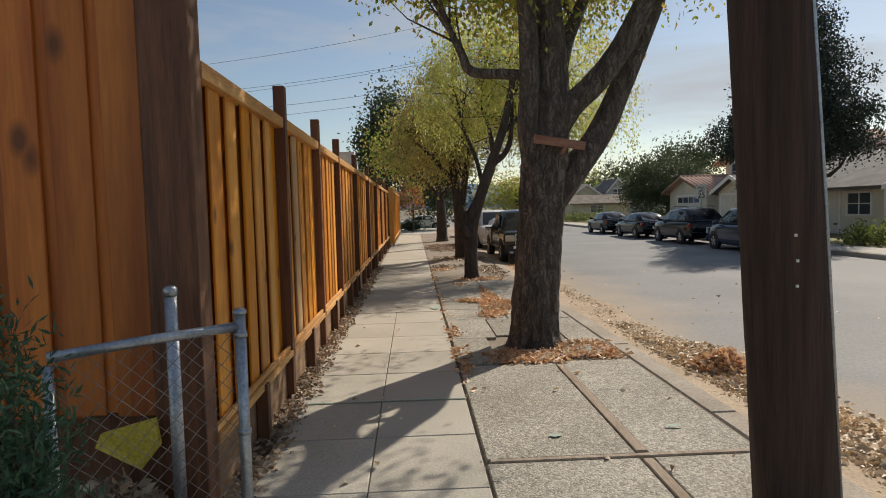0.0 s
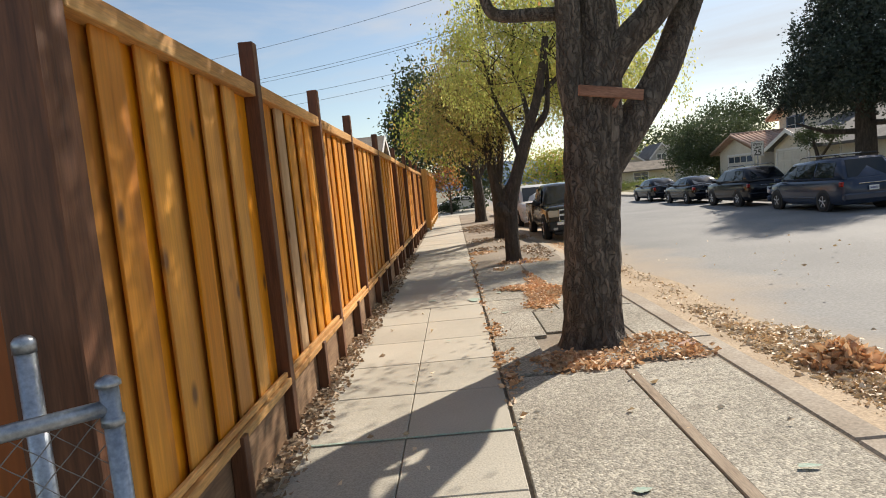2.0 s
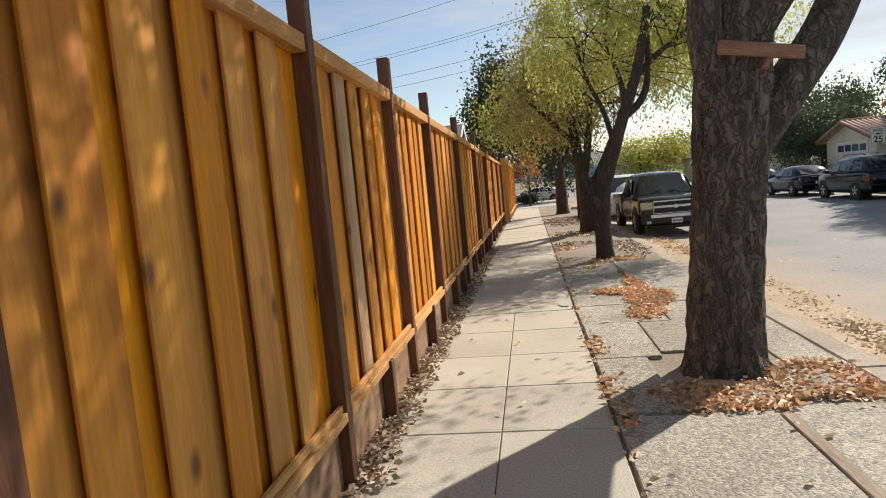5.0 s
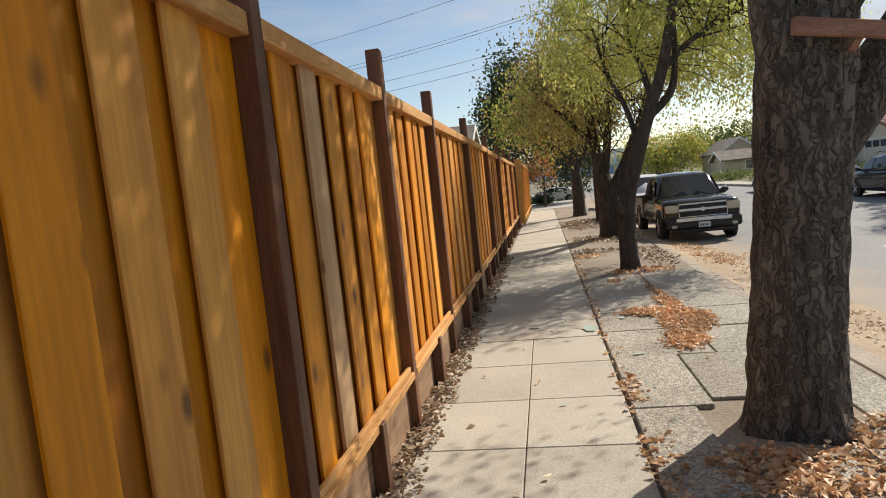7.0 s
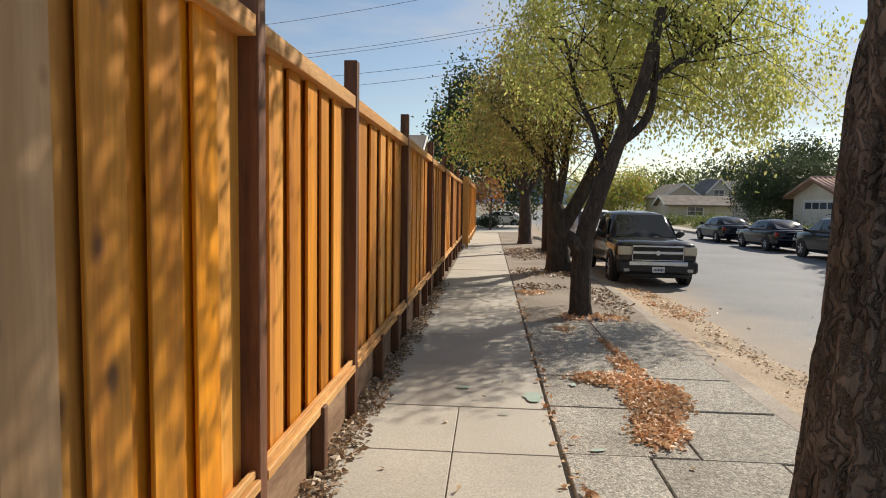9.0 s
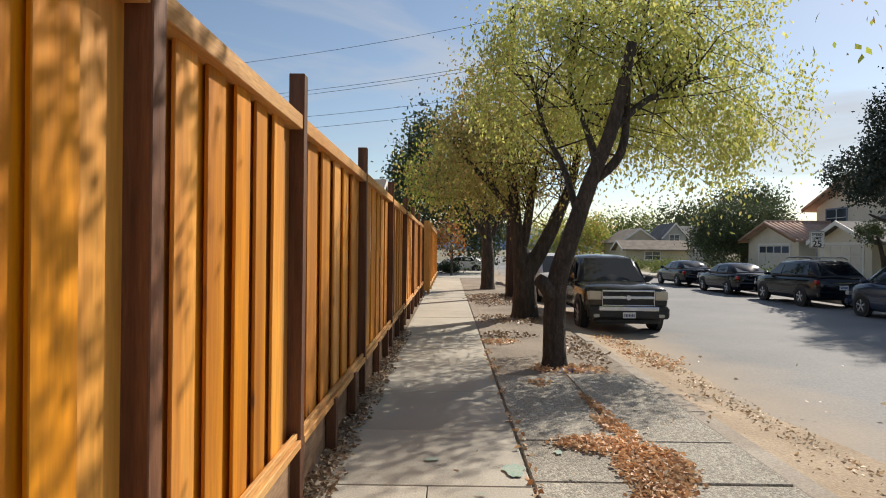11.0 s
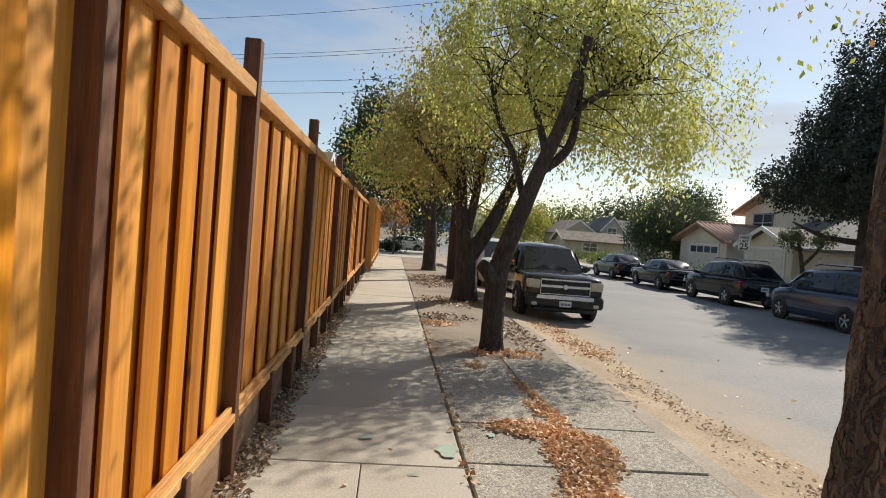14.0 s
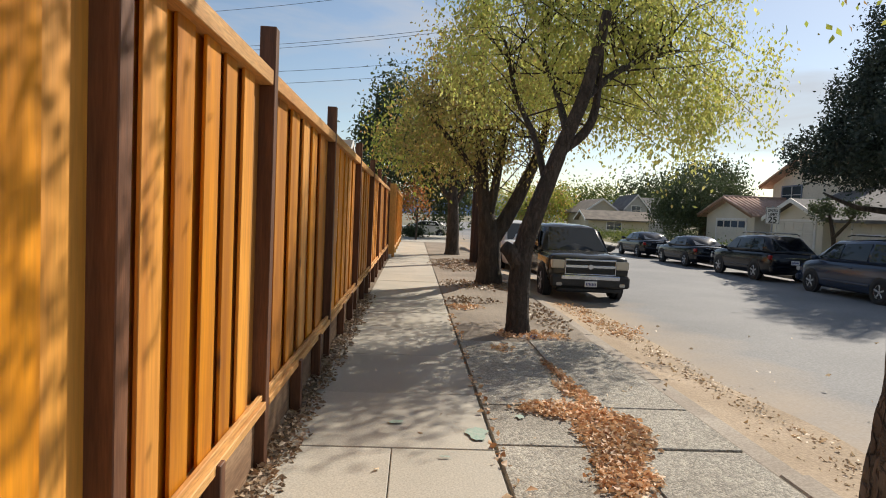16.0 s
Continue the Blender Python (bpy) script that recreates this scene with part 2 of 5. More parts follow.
LITTER_PALE = leaf_mat("pale_fallen_leaves", [(0.42, 0.30, 0.18), (0.66, 0.53, 0.37), (0.52, 0.35, 0.18), (0.74, 0.63, 0.48), (0.32, 0.20, 0.11)], 0.15)
LITTER_DARK = leaf_mat("dark_leaf_litter", [(0.22, 0.15, 0.095), (0.38, 0.28, 0.19), (0.30, 0.19, 0.11), (0.50, 0.40, 0.28)], 0.1)
LEAF_YG = leaf_mat("yellow_green_leaves", [(0.40, 0.45, 0.12), (0.56, 0.55, 0.16), (0.34, 0.42, 0.12), (0.62, 0.57, 0.19), (0.46, 0.48, 0.14), (0.50, 0.40, 0.15)], 0.66)
LEAF_G = leaf_mat("green_leaves", [(0.20, 0.26, 0.05), (0.34, 0.38, 0.07), (0.24, 0.30, 0.06), (0.48, 0.40, 0.09), (0.40, 0.22, 0.09)], 0.58)
LEAF_OLIVE = leaf_mat("olive_leaves", [(0.22, 0.22, 0.06), (0.36, 0.33, 0.09), (0.42, 0.31, 0.11), (0.27, 0.27, 0.08), (0.42, 0.25, 0.11)], 0.55)
LEAF_DARK = leaf_mat("dark_foliage", [(0.045, 0.066, 0.030), (0.085, 0.115, 0.048), (0.058, 0.082, 0.038)], 0.25)
LEAF_CONIFER = leaf_mat("conifer_needles", [(0.020, 0.034, 0.024), (0.038, 0.055, 0.036), (0.028, 0.042, 0.032)], 0.12)
LEAF_RED = leaf_mat("autumn_red_leaves", [(0.45, 0.12, 0.04), (0.50, 0.22, 0.06), (0.18, 0.20, 0.05), (0.34, 0.09, 0.04)], 0.45)
LEAF_SHRUB = leaf_mat("shrub_leaves", [(0.07, 0.11, 0.03), (0.15, 0.19, 0.045), (0.24, 0.25, 0.06)], 0.35)
BUSHGREEN = leaf_mat("feathery_green", [(0.03, 0.075, 0.04), (0.055, 0.12, 0.06), (0.04, 0.09, 0.05)], 0.3)
TYRE = mat("tyre_rubber", (0.018, 0.018, 0.018), (0.03, 0.03, 0.03), 0.85, 12, bump=0.1)
ALLOY = mat("alloy", (0.55, 0.55, 0.56), (0.68, 0.68, 0.69), 0.35, 6, bump=0.0, metal=0.5)
CHROME = mat("chrome", (0.6, 0.6, 0.62), (0.72, 0.72, 0.74), 0.15, 6, bump=0.0, metal=1.0)
BLACKPLASTIC = mat("black_plastic", (0.015, 0.015, 0.016), (0.028, 0.028, 0.03), 0.6, 10, bump=0.05)
REDLENS = glass_mat("red_lens", (0.35, 0.015, 0.012), 0.15)
CLEARLENS = glass_mat("clear_lens", (0.55, 0.53, 0.48), 0.12)
AMBERLENS = glass_mat("headlamp_lens", (0.58, 0.52, 0.42), 0.12)
CARGLASS = glass_mat("car_glass", (0.018, 0.022, 0.024))
PLATE = mat("plate_white", (0.70, 0.71, 0.72), (0.78, 0.78, 0.78), 0.5, 10, bump=0)
PLATETXT = mat("plate_blue", (0.05, 0.07, 0.2), (0.07, 0.09, 0.25), 0.5, 10, bump=0)
SIGNWHITE = mat("sign_white", (0.68, 0.69, 0.68), (0.76, 0.77, 0.76), 0.4, 5, bump=0)
SIGNBLACK = mat("sign_black", (0.015, 0.015, 0.015), (0.03, 0.03, 0.03), 0.5, 5, bump=0)
STUCCO = mat("cream_stucco", (0.62, 0.57, 0.46), (0.70, 0.65, 0.54), 0.9, 0.8, bump=0.3, fine=40)
STUCCO_GREY = mat("grey_siding", (0.42, 0.41, 0.38), (0.50, 0.49, 0.46), 0.9, 0.8, bump=0.2, fine=30)
STUCCO_TAN = mat("tan_siding", (0.50, 0.44, 0.32), (0.58, 0.52, 0.40), 0.9, 0.8, bump=0.2, fine=30)
TRIMWHITE = mat("white_trim", (0.70, 0.69, 0.66), (0.78, 0.77, 0.74), 0.6, 3, bump=0.05)
TRIMBLUE = mat("slate_trim", (0.15, 0.19, 0.26), (0.20, 0.24, 0.31), 0.6, 3, bump=0.05)
TRIMBROWN = mat("brown_fascia", (0.20, 0.10, 0.05), (0.30, 0.16, 0.085), 0.7, 3, bump=0.1)
GARAGE = mat("garage_door_paint", (0.60, 0.57, 0.50), (0.66, 0.63, 0.56), 0.6, 2, bump=0.05)
TILE = mat("terracotta_tiles", (0.40, 0.26, 0.195), (0.54, 0.39, 0.31), 0.85, 1.5, bump=0.3, fine=12, rnd=0.12)
SHINGLE = mat("grey_shingles", (0.10, 0.10, 0.105), (0.17, 0.165, 0.16), 0.9, 1.5, (1, 1, 1), 0.5, 18, dist=0.02)
SHINGLE_BROWN = mat("brown_shingles", (0.15, 0.125, 0.10), (0.24, 0.20, 0.16), 0.9, 1.5, (1, 1, 1), 0.5, 18, dist=0.02)
WINDOWGLASS = glass_mat("window_glass", (0.05, 0.065, 0.085))
DRYGRASS = mat("dry_lawn", (0.15, 0.14, 0.055), (0.27, 0.23, 0.11), 0.95, 0.8, bump=0.7, fine=30, dist=0.03)
# the distance haze is put into the hills' blue base colour
HILL = mat("hazy_hill", (0.16, 0.24, 0.36), (0.20, 0.29, 0.42), 1.0, 0.004, bump=0, fine=0.02)
FARGROUND = mat("far_ground", (0.14, 0.13, 0.08), (0.22, 0.20, 0.14), 0.95, 0.05, bump=0.2, fine=2)
YELLOWPL = mat("yellow_plastic", (0.55, 0.42, 0.05), (0.70, 0.55, 0.09), 0.5, 4, bump=0.1)
BLUEPL = mat("blue_plastic", (0.03, 0.08, 0.30), (0.05, 0.12, 0.4), 0.4, 8, bump=0.05)
WIRE = mat("black_cable", (0.02, 0.02, 0.022), (0.04, 0.04, 0.045), 0.6, 5, bump=0)
PINKFLOWER = leaf_mat("orange_flowers", [(0.5, 0.22, 0.06), (0.45, 0.3, 0.12), (0.2, 0.2, 0.06)], 0.3)


# ---------- building helpers ----------
def mesh_of(name, verts, faces, material, smooth=False):
    me = bpy.data.meshes.new(name)
    me.from_pydata([tuple(v) for v in verts], [], [tuple(f) for f in faces])
    me.materials.append(material)
    if smooth:
        me.polygons.foreach_set("use_smooth", [True] * len(me.polygons))
    me.update()
    return me


def put(name, me, parent=None, m=None, label=""):
    ob = new(name, me)
    if parent is not None:
        ob.parent = parent
    if m is not None:
        ob.matrix_basis = m
    if label:
        ob["label"] = label
    return ob


def thing(name, label, category, m=None, group="", kind=""):
    ob = new(name)
    if m is not None:
        ob.matrix_basis = m
    return tagged(ob, label, category, group, kind)


def box_data(x0, x1, y0, y1, z0, z1, bev=0.0):
    """A box with its upright and level edges cut off by bev."""
    bm = bmesh.new()
    vs = [bm.verts.new((x, y, z)) for x in (x0, x1) for y in (y0, y1) for z in (z0, z1)]
    for f in ((0, 1, 3, 2), (4, 6, 7, 5), (0, 4, 5, 1), (2, 3, 7, 6), (0, 2, 6, 4), (1, 5, 7, 3)):
        bm.faces.new([vs[i] for i in f])
    if bev:
        bmesh.ops.bevel(bm, geom=bm.edges[:], offset=bev, segments=1, affect="EDGES")
    bmesh.ops.recalc_face_normals(bm, faces=bm.faces[:])
    return bm


def box(name, x0, x1, y0, y1, z0, z1, material, bev=0.0):
    bm = box_data(x0, x1, y0, y1, z0, z1, bev)
    me = bpy.data.meshes.new(name)
    bm.to_mesh(me)
    bm.free()
    me.materials.append(material)
    return me


def boxes(name, specs, material, bev=0.0):
    """Several boxes in one mesh: for one part made of joined strips."""
    V, F = [], []
    for s in specs:
        bm = box_data(*s, bev)
        o = len(V)
        bm.verts.index_update()
        V += [v.co[:] for v in bm.verts]
        F += [[v.index + o for v in f.verts] for f in bm.faces]
        bm.free()
    return mesh_of(name, V, F, material)


def tube(points, radii, sides=8, rough=0.0, seed=0.0, flare=0.0):
    """Vertices and faces of a round limb along points, its skin roughened."""
    V, F = [], []
    pts = [Vector(p) for p in points]
    for i, p in enumerate(pts):
        d = (pts[min(i + 1, len(pts) - 1)] - pts[max(i - 1, 0)]).normalized()
        side = d.cross(Vector((0.13, 1, 0.07))).normalized()
        up = side.cross(d).normalized()
        for k in range(sides):
            a = 2 * math.pi * k / sides
            r = radii[i]
            if rough:
                q = Vector((math.cos(a) * 2.6, math.sin(a) * 2.6, 0)) * max(1.0, radii[i] * 4)
                g = noise.noise(Vector((q.x * 3.4 + seed, q.y * 3.4, p.z * 2.0)))
                h = noise.noise(Vector((q.x * 5 + seed, q.y * 5 + 9, p.z * 4.5)))
                r *= 1 + rough * (1.6 * (0.5 - abs(g)) - 0.4 + 0.7 * h)
            if flare:
                r *= 1 + flare * max(0.0, 1 - (p.z - pts[0].z) / 0.35) ** 2 * (1 + 0.6 * math.sin(a * 4 + seed))
            V.append(p + side * (math.cos(a) * r) + up * (math.sin(a) * r))
    n = len(pts)
    for i in range(n - 1):
        for k in range(sides):
            k2 = (k + 1) % sides
            F.append((i * sides + k, i * sides + k2, (i + 1) * sides + k2, (i + 1) * sides + k))
    F.append(tuple(range(sides))[::-1])
    F.append(tuple((n - 1) * sides + k for k in range(sides)))
    return V, F


def spline(points, radii, step=0.08):
    """Smooth a limb's points."""
    pts, out, rr = [Vector(p) for p in points], [], []
    for i in range(len(pts) - 1):
        p0, p1, p2, p3 = pts[max(i - 1, 0)], pts[i], pts[i + 1], pts[min(i + 2, len(pts) - 1)]
        n = max(2, int((p2 - p1).length / step))
        for k in range(n):
            t = k / n
            out.append(0.5 * ((2 * p1) + (p2 - p0) * t + (2 * p0 - 5 * p1 + 4 * p2 - p3) * t * t + (3 * p1 - p0 - 3 * p2 + p3) * t ** 3))
            rr.append(radii[i] * (1 - t) + radii[i + 1] * t)
    return out + [pts[-1]], rr + [radii[-1]]


def join(lists):
    V, F = [], []
    for v, f in lists:
        o = len(V)
        V += list(v)
        F += [tuple(i + o for i in q) for q in f]
    return V, F


def leaf_mesh(name, centres, directions, size, material, rng, wide=0.55, fold=0.25):
    """One small folded leaf at each centre."""
    c = np.asarray(centres, float)
    n = len(c)
    d = np.asarray(directions, float)
    d /= np.linalg.norm(d, axis=1)[:, None] + 1e-9
    r = rng.normal(size=(n, 3))
    s = np.cross(d, r)
    s /= np.linalg.norm(s, axis=1)[:, None] + 1e-9
    u = np.cross(s, d)
    ln = size * rng.uniform(0.6, 1.3, n)[:, None]
    w = ln * wide * 0.5
    v = np.stack([c, c + d * ln * 0.45 - s * w + u * w * fold, c + d * ln * 0.5, c + d * ln * 0.45 + s * w + u * w * fold, c + d * ln - u * w * 0.3], 1).reshape(-1, 3)
    base = (np.arange(n) * 5)[:, None]
    f = np.concatenate([base + np.array(q) for q in ((0, 2, 1), (0, 3, 2), (1, 2, 4), (2, 3, 4))], 0)
    me = bpy.data.meshes.new(name)
    me.vertices.add(len(v))
    me.vertices.foreach_set("co", v.astype(np.float32).ravel())
    me.loops.add(len(f) * 3)
    me.loops.foreach_set("vertex_index", f.astype(np.int32).ravel())
    me.polygons.add(len(f))
    me.polygons.foreach_set("loop_start", (np.arange(len(f)) * 3).astype(np.int32))
    me.materials.append(material)
    me.update(calc_edges=True)
    me.validate()
    return me


def crown_points(blobs, clumps, per, spread, rng, droop=0.6):
    """Leaf places in clumps inside ellipsoids (x, y, z, rx, ry, rz)."""
    vol = np.array([b[3] * b[4] * b[5] for b in blobs])
    C, D, K = [], [], []
    for b, share in zip(blobs, vol / vol.sum()):
        for _ in range(max(1, int(clumps * share))):
            q = rng.normal(size=3)
            q /= np.linalg.norm(q)
            q *= rng.uniform(0.25, 1.0) ** 0.5 * rng.uniform(0.82, 1.12)
            k = np.array(b[:3]) + q * np.array(b[3:])
            K.append(k)
            m = int(per * rng.uniform(0.5, 1.4))
            off = rng.normal(size=(m, 3)) * spread * rng.uniform(0.6, 1.3)
            off[:, 2] *= 1.55
            C.append(k + off)
            dd = rng.normal(size=(m, 3))
            dd[:, 2] -= droop * 2
            D.append(dd)
    return np.concatenate(C), np.concatenate(D), K


# ---------- ground, road, pavements ----------
def sheet(name, x0, x1, y0, y1, z, material, cells=1, wob=0.0, label="", cat="ground", thick=0.0):
    nx = ny = cells
    V = [(x0 + (x1 - x0) * i / nx, y0 + (y1 - y0) * j / ny, z + (wob * noise.noise(Vector((i * 0.9, j * 0.9, z * 7))) if wob else 0)) for j in range(ny + 1) for i in range(nx + 1)]
    F = [(j * (nx + 1) + i, j * (nx + 1) + i + 1, (j + 1) * (nx + 1) + i + 1, (j + 1) * (nx + 1) + i) for j in range(ny) for i in range(nx)]
    ob = put(name, mesh_of(name, V, F, material, wob > 0))
    return tagged(ob, label, cat, "", "structure")


sheet("ground", -2500, 2500, -600, 4500, -0.24, FARGROUND, 1, 0, "dry grey-brown open ground reaching the horizon", "ground")
CURB_X, ROAD_Z, FAR_X = 2.70, -0.14, 13.2
road = sheet("road", CURB_X - 0.05, FAR_X + 0.05, -40, 160, ROAD_Z, ASPHALT, 1, 0, "worn light grey asphalt street with tan dust by the gutter", "road")
# tan dust drifted along the gutter, mixed into the asphalt by position
nt = ASPHALT.node_tree
bs = nt.nodes["Principled BSDF"]
old = bs.inputs["Base Color"].links[0].from_socket
co, sep, ns, ad, rg, dm = (nt.nodes.new("ShaderNode" + k) for k in ("TexCoord", "SeparateXYZ", "TexNoise", "Math", "MapRange", "MixRGB"))
nt.links.new(co.outputs["Object"], sep.inputs[0])
nt.links.new(co.outputs["Object"], ns.inputs["Vector"])
ns.inputs["Scale"].default_value, ns.inputs["Detail"].default_value = 0.55, 6
ad.operation = "MULTIPLY_ADD"
nt.links.new(ns.outputs[0], ad.inputs[0])
ad.inputs[1].default_value = -3.2
nt.links.new(sep.outputs[0], ad.inputs[2])
rg.inputs[1].default_value, rg.inputs[2].default_value, rg.inputs[3].default_value, rg.inputs[4].default_value = 1.2, 3.2, 0.85, 0.0
nt.links.new(ad.outputs[0], rg.inputs[0])
nt.links.new(rg.outputs[0], dm.inputs[0])
nt.links.new(old, dm.inputs[1])
dm.inputs[2].default_value = (0.42, 0.31, 0.20, 1)
nt.links.new(dm.outputs[0], bs.inputs["Base Color"])

# soil under everything on this side of the kerb
soil = sheet("soil", -14, 2.55, -12, 39, -0.03, GRAVELSOIL, 1, 0, "packed grey-brown soil of the verge", "soil")
verge_soil = sheet("verge_soil", 0.72, 2.49, 10.62, 39, -0.012, GRAVELSOIL, 60, 0.012, "bare grey-brown soil under the street trees", "soil")
strip = sheet("soil_strip", -0.98, -0.60, -2, 39, -0.005, SOIL, 40, 0.012, "dry brown soil strip under the fence", "soil")

# far side: kerb, pavement and front yards
far = thing("pavement_far", "pale concrete pavement on the opposite side of the street", "pavement", kind="structure")
put("kerb", box("kerb", FAR_X, FAR_X + 0.16, -40, 160, -0.3, 0.0, CURB, 0.02), far)
put("walkway", box("walkway", FAR_X + 0.17, FAR_X + 1.7, -40, 160, -0.3, 0.004, CONCRETE), far)
yard = tagged(put("yard", box("yard", FAR_X + 1.71, 70, -40, 160, -0.3, 0.0, DRYGRASS)), "dry yellowish front lawns", "lawn", "", "structure")

# near kerb, stone by stone
kerb = thing("kerb", "low worn concrete kerb beside the leaf-filled gutter", "kerb", kind="structure")
kme = box("kerb_stone", -0.11, 0.11, 0, 2.39, -0.34, 0.0, CURB, 0.018)
for i in range(24):
    put("kerb_stone", kme, kerb, pose(2.59, -9 + i * 2.4, (0.004 if i < 7 else -0.03) + 0.008 * noise.noise(Vector((i * 3.1, 0, 0))), 0, 0, 0.3 * noise.noise(Vector((i, 5, 0)))))

# tan dust and soil banked against the kerb
bank = []
for j in range(61):
    y = -6 + j * 0.5
    for i in range(9):
        u = i / 8
        x = 2.69 + u * (1.0 + 0.35 * noise.noise(Vector((y * 0.5, 2, 0))))
        bank.append((x, y, (ROAD_Z + 0.10) * (1 - u) ** 1.6 + (ROAD_Z - 0.004) * (1 - (1 - u) ** 1.6) + 0.012 * noise.noise(Vector((x * 4, y * 3, 0))) * (1 - u)))
tagged(put("dirt_bank", mesh_of("dirt_bank", bank, [(j * 9 + i, j * 9 + i + 1, j * 9 + i + 10, j * 9 + i + 9) for j in range(60) for i in range(8)], DUST, True)), "tan dusty soil banked along the gutter", "soil", "", "structure")
# sidewalk slabs
walkway = thing("pavement", "grey concrete sidewalk in scored slabs", "pavement", kind="structure")
JOINTS = [-6.0, -4.6, -3.2, -1.8, -0.4, 0.9, 1.9, 2.75, 3.56, 4.46, 5.34, 6.22, 7.15, 8.06, 9.34] + [9.34 + 1.5 * k for k in range(1, 20)]
for a, b in zip(JOINTS[:-1], JOINTS[1:]):
    lift = 0.006 * noise.noise(Vector((a * 2.3, 1, 0)))
    if -1 < a < 8.0:
        cols = ((-0.69, -0.003), (0.003, 0.69))
    else:
        cols = ((-0.69, 0.69),)
    for x0, x1 in cols:
        put("slab", box("slab", x0, x1, a + 0.004, b - 0.004, -0.1, 0.0, CONCRETE, 0.005), walkway, pose(0, 0, lift))
sheet("tree_pit", 0.73, 2.49, 2.25, 10.6, -0.014, GRAVELSOIL, 30, 0.004, "packed soil showing between the verge panels", "soil")
# parkway panels of exposed aggregate
park = thing("pavement_verge", "exposed aggregate concrete panels of the verge", "pavement", kind="structure")
for x0, x1, a, b, dz, tilt in ((0.71, 1.66, -3.0, 2.22, 0, 0), (1.75, 2.46, -3.0, 2.22, 0, 0), (0.715, 1.66, 2.28, 4.62, 0.004, 0.2), (1.75, 2.46, 2.28, 4.72, 0, -0.2),
                               (0.715, 1.12, 4.64, 5.86, 0.02, 1.2), (2.08, 2.46, 5.3, 7.16, 0.0, 0.0), (0.72, 1.25, 5.90, 7.16, 0.015, 0.6), (1.27, 2.06, 6.05, 7.16, 0.008, 0.3),
                               (0.715, 1.58, 7.19, 8.14, 0.006, 0), (1.60, 2.46, 7.19, 8.14, 0.0, 0), (0.715, 1.58, 8.17, 9.07, 0.003, 0), (1.60, 2.46, 8.17, 9.07, 0.004, 0),
                               (0.715, 1.57, 9.10, 11.75, 0.004, 0), (1.62, 2.46, 9.10, 11.9, 0.002, 0)   ):
    put("aggregate_panel", box("aggregate_panel", x0, x1, a, b, -0.1, 0.0, AGGREGATE, 0.006), park, pose(0, 0, dz, 0, -tilt * 0.3, 0))
put("divider", box("divider", 1.665, 1.745, 2.30, 4.55, -0.08, 0.014, DIVIDER, 0.006), park, None, "weathered wooden divider strip")
put("divider", box("divider", 1.67, 1.74, -3.0, 2.20, -0.08, 0.006, DIVIDER, 0.006), park)
put("divider", box("divider", 0.73, 2.47, 2.225, 2.275, -0.08, 0.010, DIVIDER, 0.006), park)
# broken pieces lifted by the roots
brk = np.random.default_rng(5)
for i, (x, y, w, l, rz, z, mm) in enumerate(((2.02, 4.98, 0.42, 0.26, 12, 0.035, AGGREGATE), (2.25, 5.12, 0.36, 0.16, -8, 0.03, BRICKRED), (1.62, 4.86, 0.22, 0.14, 25, 0.03, AGGREGATE), (2.05, 5.25, 0.3, 0.2, -20, 0.02, CURB))):
    put("broken_slab", box("broken_slab", -w / 2, w / 2, -l / 2, l / 2, -0.05, 0.0, mm, 0.012), park, pose(x, y, z, 3, -4, rz))


def paint_mark(x, y, w, l, rz, seed, line=False):
    """A thin patch of sprayed marking paint with a ragged outline."""
    n = 22
    V = [(0, 0, 0)] + [((w / 2) * math.cos(t) * (0.75 + 0.5 * noise.noise(Vector((math.cos(t) * 1.7, math.sin(t) * 1.7, seed)))), (l / 2) * math.sin(t) * (0.75 + 0.5 * noise.noise(Vector((math.cos(t) * 2, math.sin(t) * 2, seed + 4)))), 0) for t in [2 * math.pi * k / n for k in range(n)]]
    F = [(0, 1 + k, 1 + (k + 1) % n) for k in range(n)]
    ob = put("paint_mark", mesh_of("paint_mark", V, F, GREENPAINT), None, pose(x, y, 0.016, 0, 0, rz))
    return tagged(ob, "faded green spray-paint mark on the concrete", "paint mark", "survey marks")


tagged(put("paint_line", box("paint_line", -0.62, 0.70, 3.55, 3.572, 0.007, 0.011, GREENPAINT)), "green sprayed line across a sidewalk joint", "paint mark")
for args in ((0.02, 8.55, 0.16, 0.10, 10, 1), (0.60, 8.35, 0.20, 0.34, 5, 2), (0.35, 7.9, 0.10, 0.03, 0, 3), (1.22, 2.62, 0.12, 0.07, 8, 4), (2.08, 2.72, 0.16, 0.06, -10, 5), (0.98, 8.75, 0.10, 0.12, 0, 6), (0.95, 7.25, 0.14, 0.06, 12, 7), (0.25, 6.05, 0.10, 0.03, 20, 8)):
    paint_mark(*args)

# ---------- the long fence ----------
FX = -0.80
POSTS = [3.84, 5.80, 7.73, 10.64, 13.8, 16.9, 19.9, 22.9, 25.9]
fence = thing("wooden_fence", "tall orange cedar board fence with dark brown posts", "fence")
post_me = box("post", -0.047, 0.047, -0.045, 0.045, -0.3, 2.62, STAIN, 0.004)
stub_me = box("stub", -0.04, 0.04, -0.04, 0.04, -0.3, 0.40, STAIN, 0.004)
corner = put("post", box("corner_post", -1.01, -0.765, 1.60, 1.78, -0.3, 3.1, STAIN, 0.006), fence, None, "heavy dark brown corner post")
frng = random.Random(11)
spans = list(zip([1.69] + POSTS[:-1], POSTS))
for y in POSTS:
    put("post", post_me, fence, pose(FX, y, frng.uniform(-0.02, 0.02), frng.uniform(-0.3, 0.3), frng.uniform(-0.3, 0.3), 0))
